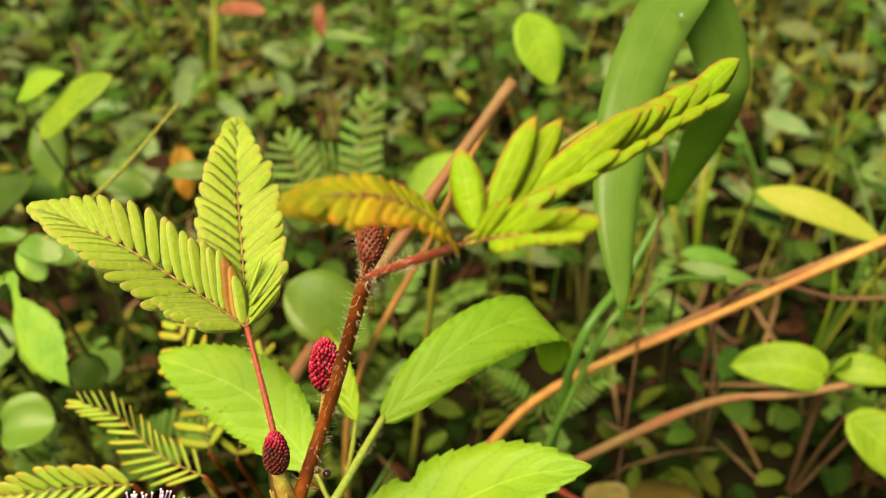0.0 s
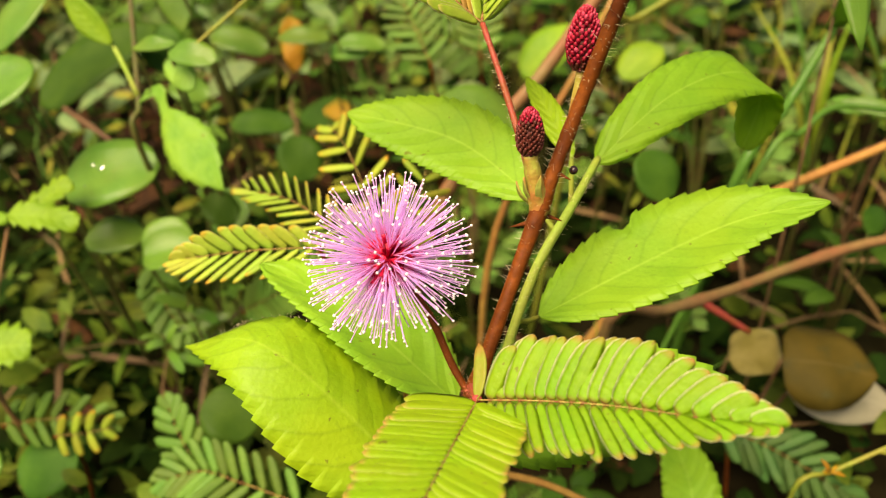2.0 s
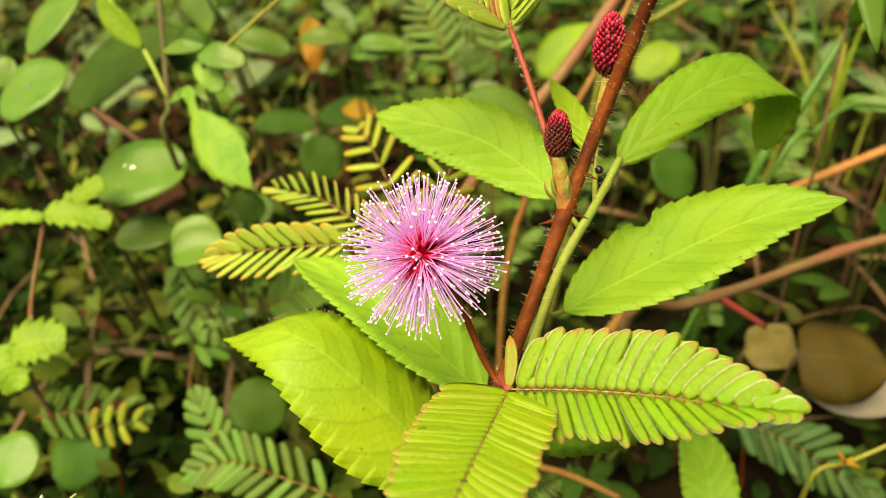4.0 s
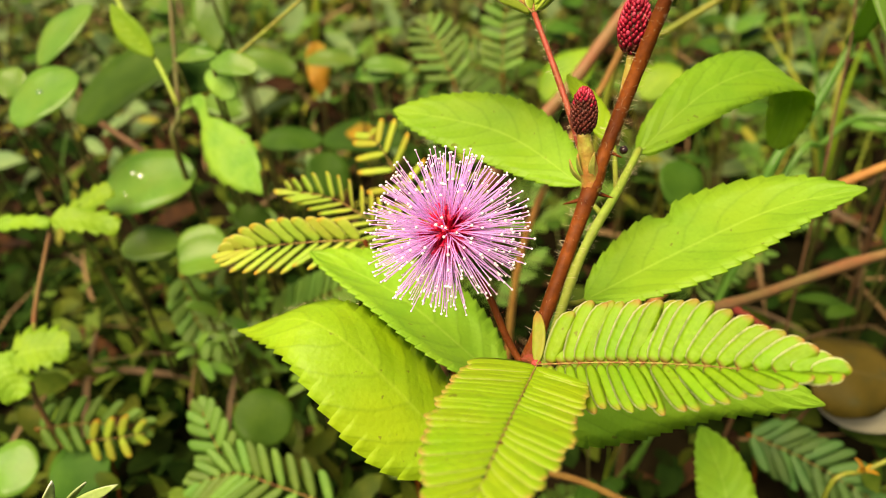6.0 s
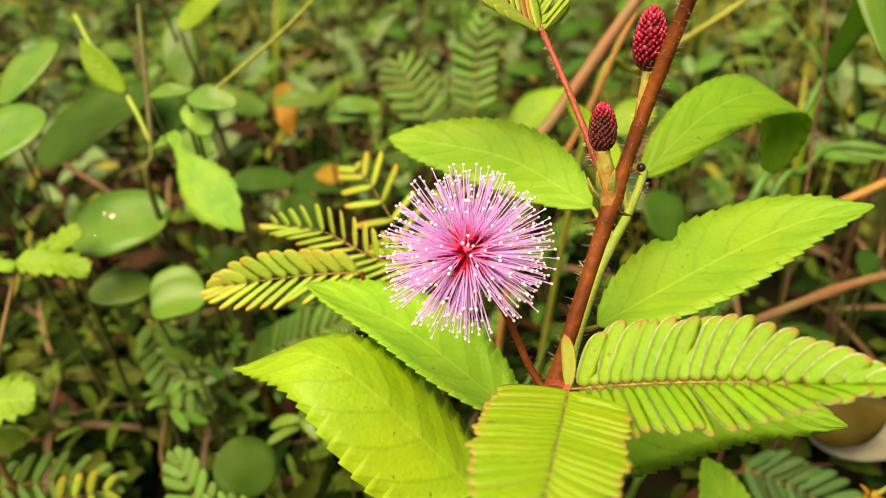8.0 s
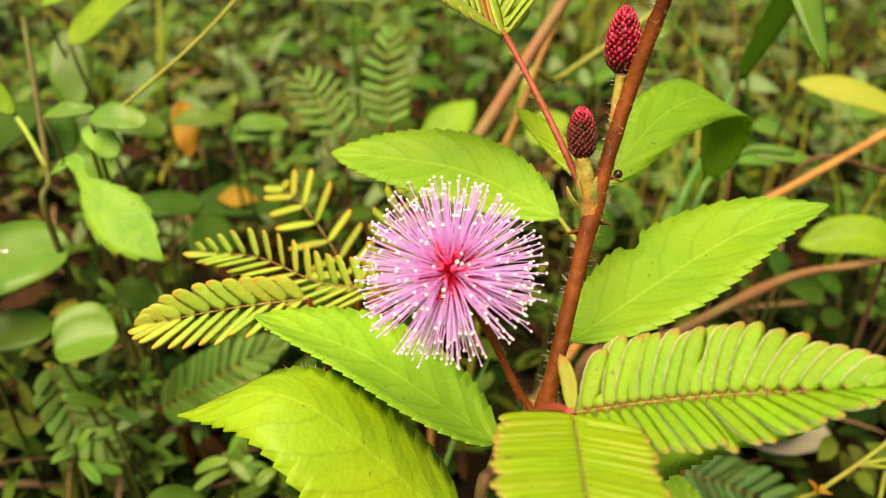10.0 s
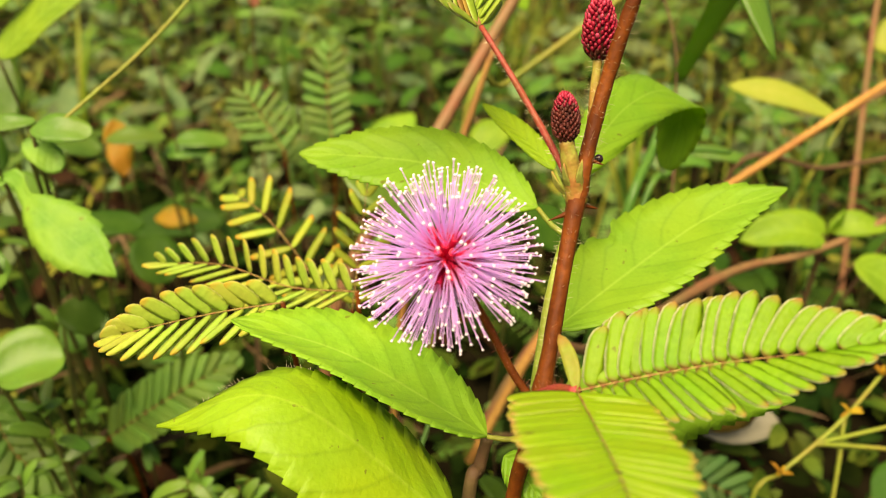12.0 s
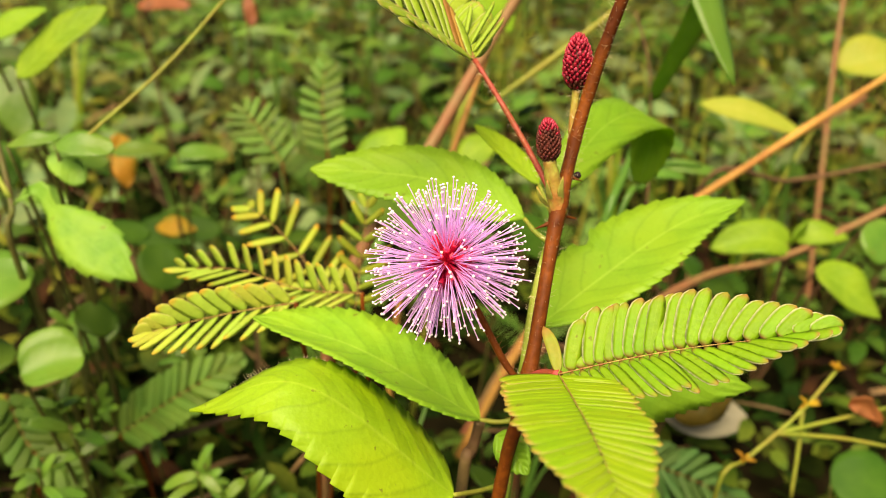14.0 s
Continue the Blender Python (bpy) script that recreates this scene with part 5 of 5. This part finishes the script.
for node in ((41.3, 84.9, 25.7), (60.9, 91.4, 33.8), (71.5, 96.3, 38.9)):
    for k in range(5):
        d = unit(A((rj.normal(0, 0.8), rj.normal(0, 0.6), 0.5 + rj.uniform(-0.7, 0.6))))
        q = A(node) + d * rj.uniform(2.0, 3.6)
        leaf("bud_scale", jt, [node, tuple((A(node) + q) / 2 + A((0, 0, 0.4))), tuple(q)], tuple(np.cross(d, (0.2, -0.8, 0.5))), rj.uniform(0.7, 1.3), ORANGE, shape=lance, n=8, across=5, fold=0.35, seed=k)
leaf("leaf", jt, [(73.3, 91.1, 31.0), (76.0, 90.2, 31.8), (80.0, 89.6, 29.0), (82.0, 89.4, 24.6)], (0.3, 0.5, 0.8), 5.2, DRY_ORANGE, shape=blade_shape(0.5, 0.8), n=16, fold=0.5, wave=1.2, label="crumpled dry orange-brown leaf")
lone_stem("grey_twig", "bare grey twig low in the weeds", "twig", [(-161.5, 179.6, 62.1), (-144.2, 170.4, 55.5), (-128.8, 162.1, 45.6)], 1.0, 0.7, STEM_BROWN, rooted=False)
lone_stem("brown_stalk", "thin dark dead stalk", "stalk", [(49.4, 164.8, 67.3), (53.2, 178.1, 92.8), (51.9, 189.8, 108.8)], 0.45, 0.3, STEM_BROWN, straight=False)
lone_stem("brown_stalk", "red-brown stalk behind the grass", "stalk", [(165.2, 228.1, 43.9), (171.7, 241.5, 70.7), (181.1, 257.5, 99.3)], 1.3, 1.0, BRANCH_RED)
lone_stem("brown_stalk", "dark stem low beside the plant", "stalk", [(-35.9, 61.9, 54.7), (-33.6, 63.7, 63.1), (-32.1, 64.4, 69.2)], 1.1, 1.0, STEM_PURPLE)
lone_stem("orange_twig", "dry orange twig on the ground", "twig", [(-27.6, 77.6, 31.1), (-17.9, 78.3, 26.8), (-6.7, 77.5, 20.5)], 0.8, 0.7, TWIG_ORANGE, rooted=False)

ns = thing("small_sprig", foot_of((-97.9, 34.3, 71.3)), "small sprig with pale-tipped narrow leaves", "weed")
stem("stem", ns, [foot_of((-97.9, 34.3, 71.3)), (-97.7, 31.3, 67.2), (-97.5, 33.5, 71.8)], 0.7, 0.5, STEM_GREEN, n=12, sides=6)
for pts in ([(-97.5, 33.5, 71.8), (-98.2, 33.8, 74.0), (-96.6, 34.5, 77.9)], [(-97.5, 33.5, 71.8), (-92.7, 34.6, 74.0), (-87.4, 35.1, 76.9)], [(-97.5, 33.5, 71.8), (-95.9, 35.8, 72.8), (-94.5, 37.8, 73.6)]):
    leaf("leaf", ns, pts, (0.5, 0.3, 0.8), 1.8, PALE_GREEN, shape=lance, n=12, across=5)

def oblong_sprig(label, top, n, size, mat, seed, stalk_mat=STEM_WEED):
    """A low sprig whose oblong leaves fan out near its tip."""
    r = np.random.default_rng(seed)
    t = A(top)
    ft = foot_of(top, 0.1)
    w = thing("oblong_leaved_sprig", ft, label, "weed", "oblong-leaved sprigs")
    stem("stem", w, [ft, tuple(A(ft) * 0.3 + t * 0.7), tuple(t)], 0.55, 0.35, stalk_mat, n=10, sides=6)
    for k in range(n):
        az = k * 2.4 + r.uniform(0, 0.6)
        d = unit(A((math.cos(az), 0.5 * math.sin(az) - 0.2, r.uniform(-0.6, 1.1))))
        p = t + A((0, 0, -r.uniform(0, 1) * size * 1.2))
        q = p + d * size * r.uniform(0.7, 1.2)
        leaf("leaf", w, [tuple(p), tuple((p + q) / 2 + A((0, 0, 0.10 * size))), tuple(q)], tuple(np.cross(d, A((-0.1, -0.5, 0.9)) + r.normal(0, 0.35, 3))), size * r.uniform(0.26, 0.38), mat, shape=elliptic, n=9, across=5, fold=0.15, thick=0.25, seed=seed + k)
    return w


oblong_sprig("low sprig with oblong mid-green leaves", (-129.5, 145.7, 4.9), 7, 7.5, OVAL_LIGHT, 201)
oblong_sprig("low sprig with oblong mid-green leaves", (-112.6, 146.1, -1.3), 7, 8.0, OVAL, 202)
oblong_sprig("low sprig with oblong mid-green leaves", (-102.5, 157.1, 6.0), 8, 8.0, OVAL, 203)
oblong_sprig("low sprig with pale green oblong leaves", (-116.0, 160.3, 14.1), 6, 7.0, OVAL_LIGHT, 204)
oblong_sprig("low sprig with oblong mid-green leaves", (-87.7, 139.3, 1.8), 7, 8.0, OVAL, 205)
oblong_sprig("low sprig with yellowing oblong leaves", (-136.4, 162.8, 17.7), 6, 6.5, YELLOW, 206)
oblong_sprig("low sprig with dark oblong leaves", (-71.3, 128.4, 2.4), 7, 8.5, OVAL_DARK, 207)
oblong_sprig("low sprig with oblong mid-green leaves", (-124.1, 182.0, 28.2), 7, 8.0, OVAL, 208)
oblong_sprig("low sprig with oblong mid-green leaves", (-91.0, 174.0, 20.4), 7, 8.5, OVAL, 209)
oblong_sprig("low sprig with pale green oblong leaves", (-138.5, 222.6, 39.7), 7, 9.0, OVAL_LIGHT, 210)
oblong_sprig("low sprig with oblong fresh green leaves", (-125.7, 131.4, 15.5), 5, 8.5, OVAL, 220)
oblong_sprig("low sprig with oblong fresh green leaves", (-117.0, 134.8, 24.7), 5, 9.5, OVAL, 240)
oblong_sprig("low sprig with oblong fresh green leaves", (-120.0, 140.0, 32.7), 5, 9.0, OVAL, 260)
oblong_sprig("low sprig with oblong fresh green leaves", (-87.2, 122.6, 14.5), 5, 9.5, OVAL, 270)
oblong_sprig("low sprig with oblong fresh green leaves", (-75.7, 119.5, 13.5), 5, 8.5, OVAL, 280)

# drops of water on the wet leaves
for k, (p, r0) in enumerate((((-132.0, 141.6, 65.6), 0.75), ((-134.0, 141.8, 66.2), 0.45), ((-150.5, 140.5, 90.2), 0.7), ((-136.9, 139.7, 61.0), 0.4), ((43.1, 144.8, 149.9), 0.7))):
    bm = bmesh.new()
    bmesh.ops.create_icosphere(bm, subdivisions=3, radius=r0 * MM)
    for v in bm.verts:
        v.co.z *= 0.7
    me = bpy.data.meshes.new("water_drop")
    bm.to_mesh(me)
    bm.free()
    me.materials.append(WATER)
    me.polygons.foreach_set("use_smooth", [True] * len(me.polygons))
    ob = new("water_drop", me)
    ob.location = A(p) * MM
    tagged(ob, "clear water drop resting on a leaf", "water drop", "water drops")

# ---- repeated small weeds further back ----
def model_oval(seed):
    r = np.random.default_rng(seed)
    w = thing("small_weed", (0, 0, 0), "small weed with rounded green leaves", "weed", "small weeds")
    for k in range(5):
        az = k * 1.9 + r.uniform(0, 1)
        h = r.uniform(14, 38)
        L = r.uniform(11, 18)
        d = A((math.cos(az), math.sin(az), r.uniform(-0.1, 0.25)))
        b = A((math.cos(az) * 5, math.sin(az) * 5, h))
        stem("stalk", w, [(0, 0, -9), tuple(b * 0.5 + A((0, 0, 2))), tuple(b)], 0.6, 0.4, STEM_WEED, n=8, sides=5)
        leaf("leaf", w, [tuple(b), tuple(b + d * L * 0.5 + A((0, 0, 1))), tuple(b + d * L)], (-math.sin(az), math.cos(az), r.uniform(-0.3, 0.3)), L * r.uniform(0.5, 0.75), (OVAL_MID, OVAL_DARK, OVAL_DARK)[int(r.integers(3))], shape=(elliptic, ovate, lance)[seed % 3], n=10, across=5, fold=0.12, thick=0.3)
    return w


def model_fern(seed, mat):
    r = np.random.default_rng(seed)
    w = thing("small_frond_weed", (0, 0, 0), "small weed with feathery dull green fronds", "weed", "small feathery weeds")
    for k in range(3):
        az = k * 2.1 + r.uniform(0, 1)
        h = r.uniform(10, 25)
        L = r.uniform(22, 36)
        d = A((math.cos(az), math.sin(az), 0.25))
        b = A((0, 0, h))
        pts = [tuple(b), tuple(b + d * L * 0.5 + A((0, 0, 3))), tuple(b + d * L)]
        stem("stalk", w, [(0, 0, -9), tuple(b)], 0.5, 0.4, STEM_BROWN, n=5, sides=5)
        C = spline(pts, 15)
        V, F, UV = [], [], []
        s = A((-math.sin(az), math.cos(az), 0))
        for i in range(1, 14):
            for sg in (1, -1):
                q = unit(s * sg + d * 0.35 + A((0, 0, r.normal(0, 0.12))))
                y = unit(np.cross((0, 0, 1), q)) * 0.9 + A((0, 0, 0.35))
                l0 = 8.5 * (1 - abs(i / 14 - 0.4) * 0.8)
                k0 = len(V)
                for u, wd in ((0, 0.5), (0.4, 1.0), (0.8, 0.8), (1, 0.15)):
                    for v in (-1, 1):
                        V.append(C[i] + q * l0 * u + y * v * wd * 0.85)
                        UV.append((u, (v + 1) / 2))
                for a in range(3):
                    F.append((k0 + a * 2, k0 + a * 2 + 1, k0 + a * 2 + 3, k0 + a * 2 + 2))
        tagged(put("frond", mesh_from("frond", V, F, mat, UV), w), kind="stuff")
    return w


def model_grass(seed):
    r = np.random.default_rng(seed)
    w = thing("grass_tuft", (0, 0, 0), "tuft of thin green and straw grass", "grass", "grass tufts")
    for k in range(4):
        az, lean = r.uniform(0, 6.28), r.uniform(12, 50)
        h = r.uniform(35, 75)
        d = A((math.cos(az), math.sin(az), 0))
        leaf("blade", w, [(0, 0, -9), tuple(d * lean * 0.3 + A((0, 0, h * 0.6))), tuple(d * lean + A((0, 0, h)))], (-math.sin(az), math.cos(az), 0.1), r.uniform(1.4, 2.6), (GRASS, BRIGHT, YELLOW)[int(r.integers(3))], shape=ribbon, n=10, across=3, thick=0.2)
    return w


MODELS = [model_oval(61), model_oval(62), model_oval(63), model_oval(64), model_fern(71, PINNA_BLUE), model_fern(72, PINNA_BLUE), model_fern(73, PINNA_BLUE), model_grass(81), model_grass(82)]
spots = []
rp = np.random.default_rng(5)


def free_spot(x, y):
    # keep the stand round the flowering plant open
    if y < 95 and -75 < x < 40:
        return False
    if y < 60:
        return False
    if 15 < x < 125 and y < 165:
        return False
    if -240 < x < -50 and y < 235:
        return False
    if -330 < x < -95 and y < 330 and noise.noise(Vector((x / 25, y / 25, 3.3))) < 0.22:
        return False
    if -135 < x < -55 and y < 140:
        return False
    if y < 420 and noise.noise(Vector((x / 42, y / 42, 7.7))) < -0.08:
        return False
    return all((x - a) ** 2 + (y - b) ** 2 > (9 + 0.028 * y) ** 2 for a, b in spots)


k = 0
tries = 0
while k < 300 and tries < 6000:
    tries += 1
    y = 70 + 800 * rp.uniform(0, 1) ** 1.6
    x = -30 + rp.uniform(-1, 1) * (130 + 0.62 * y) + (y * 0.18)
    if not free_spot(x, y):
        continue
    spots.append((x, y))
    m = MODELS[int(rp.choice(9, p=[0.13, 0.13, 0.13, 0.13, 0.12, 0.12, 0.08, 0.08, 0.08]))]
    s = rp.uniform(0.75, 1.15) * (0.75 if y < 170 else 1.0 + max(0, y - 300) / 900)
    tall = Matrix.Diagonal((s, s, s * 1.35, 1))
    place = pose(x * MM, y * MM, -0.026, rp.normal(0, 6), rp.normal(0, 6), rp.uniform(0, 360)) @ tall
    if k < 9:
        MODELS[k].matrix_basis = pose(x * MM, y * MM, -0.026, 0, 0, rp.uniform(0, 360)) @ tall
    else:
        c = copy_thing(m, place)
        c.matrix_basis = place
    k += 1


# ---- low cover of the ground, too many to count ----
def scatter(n, xr, yr, zfun, size, aspect, tilt, name, mat, label, cat, seed, clump=0.0):
    r = np.random.default_rng(seed)
    V, F, UV = [], [], []
    made = 0
    while made < n:
        x, y = r.uniform(*xr), r.uniform(*yr)
        if clump and noise.noise(Vector((x / 38, y / 38, seed))) < clump * r.uniform(-1, 1):
            continue
        made += 1
        L = size * r.uniform(0.6, 1.4)
        W = L * aspect * r.uniform(0.8, 1.2)
        z = zfun(x, y, r)
        az = r.uniform(0, 6.28)
        nrm = unit(A((r.normal(0, tilt), r.normal(0, tilt) - 0.25, 1)))
        d = A((math.cos(az), math.sin(az), 0))
        d = unit(d - nrm * (d @ nrm))
        s = np.cross(nrm, d)
        k = len(V)
        p = A((x, y, z))
        rows = ((0, 0.06, 0), (0.25, 0.8, 0.06), (0.6, 1.0, 0.07), (0.88, 0.6, 0.02), (1.0, 0.05, -0.03))
        for u, w, h in rows:
            for v in (-1, 0, 1):
                V.append(p + d * L * (u - 0.5) + s * v * w * W / 2 + nrm * (h * L + abs(v) * 0.05 * W * w * 2))
                UV.append((u, (v + 1) / 2))
        for i in range(4):
            for j in range(2):
                F.append((k + i * 3 + j, k + (i + 1) * 3 + j, k + (i + 1) * 3 + j + 1, k + i * 3 + j + 1))
    return tagged(put(name, mesh_from(name, V, F, mat, UV)), label, cat, kind="stuff")


def low(a, b):
    def f(x, y, r):
        top = a + (b - a) * (0.5 + noise.noise(Vector((x / 60, y / 60, 4.2))))
        return r.uniform(0, 1) ** 0.7 * max(6, top) - 31
    return f


def standing_grass(n, xr, yr, tall, wide, name, mat, label, seed):
    """Thin blades that stand and lean every way."""
    r = np.random.default_rng(seed)
    V, F, UV = [], [], []
    for _ in range(n):
        x, y = r.uniform(*xr), r.uniform(*yr)
        h = tall * r.uniform(0.4, 1.3)
        az = r.uniform(0, 6.28)
        lean = A((math.cos(az), math.sin(az), 0)) * h * r.uniform(0.1, 1.1)
        s = unit(A((math.cos(az + 1.2), math.sin(az + 1.2), 0.2)))
        k = len(V)
        for u in (0, 0.35, 0.7, 1.0):
            c = A((x, y, -33)) + A((0, 0, h + 20)) * (u - 0.25 * u * u) + lean * u * u
            w = wide * (1 - u * 0.85) * 0.5
            for v in (-1, 1):
                V.append(c + s * v * w)
                UV.append((u, (v + 1) / 2))
        for i in range(3):
            F.append((k + i * 2, k + i * 2 + 1, k + i * 2 + 3, k + i * 2 + 2))
    return tagged(put(name, mesh_from(name, V, F, mat, UV)), label, "grass", kind="stuff")


# these near-black leaves paint the shaded gaps over the soil
scatter(5200, (-420, 460), (30, 620), low(3, 10), 11, 0.6, 0.5, "understory_leaves", SHADE, "low leaves hiding the soil, near-black for the shade in the gaps", "undergrowth", 30)
scatter(620, (-300, 300), (50, 420), low(8, 26), 11, 0.5, 0.6, "low_leaves", COVER, "dense low green leaves covering the soil", "undergrowth", 31, 0.3)
scatter(4200, (-600, 700), (380, 1200), low(15, 45), 13, 0.45, 0.7, "low_leaves", COVER_FAR, "dense low olive-green leaves farther off", "undergrowth", 32, 0.25)
scatter(1700, (-500, 600), (230, 1000), low(12, 40), 10, 0.32, 0.8, "yellowish_leaves", COVER_YELLOW, "small yellowish leaves among the green", "undergrowth", 33, 0.25)
scatter(1500, (-400, 500), (20, 900), low(4, 14), 15, 0.26, 0.5, "leaf_litter", LITTER, "brown dead leaf litter on the soil", "litter", 34)
scatter(700, (-400, 500), (60, 900), low(8, 40), 34, 0.05, 0.6, "dead_straw", STRAW, "pale dead straw among the weeds", "litter", 35)
scatter(3600, (-1500, 1500), (-1300, 60), low(10, 40), 16, 0.5, 0.6, "low_leaves", COVER, "sparse low green leaves on open soil", "undergrowth", 38, 0.2)
scatter(2600, (-1600, 1600), (300, 1900), low(10, 40), 18, 0.5, 0.6, "low_leaves", COVER, "low green leaves round about", "undergrowth", 39, 0.2)
scatter(200, (-190, -35), (85, 240), low(8, 40), 10, 0.5, 0.6, "low_leaves", COVER, "small green leaves low beside the plant", "undergrowth", 40, 0.2)
scatter(620, (-420, 480), (270, 760), low(16, 60), 23, 0.38, 0.6, "pale_leaves", COVER_PALE, "pale grey-green leaves farther off among the weeds", "undergrowth", 41, 0.25)
scatter(260, (-420, 480), (230, 700), low(10, 40), 22, 0.30, 0.7, "brown_leaves", LITTER, "dried red-brown leaves hanging among the weeds", "undergrowth", 42, 0.2)
# more near-black leaves, to darken the gaps left of the plant
scatter(900, (-250, -40), (60, 250), low(3, 10), 12, 0.5, 0.7, "understory_leaves", SHADE, "low leaves with the deep shade put into their colour", "undergrowth", 43)
scatter(260, (-230, -40), (85, 250), low(8, 26), 11, 0.30, 0.8, "oblong_leaves", COVER, "small oblong green leaves in the shade", "undergrowth", 44, 0.3)
standing_grass(520, (20, 620), (230, 900), 70, 1.7, "standing_grass", COVER_YELLOW, "thin yellowish grass standing among the weeds", 36)
standing_grass(260, (-450, 60), (260, 900), 60, 1.5, "standing_grass", GRASS, "thin green grass among the weeds", 37)
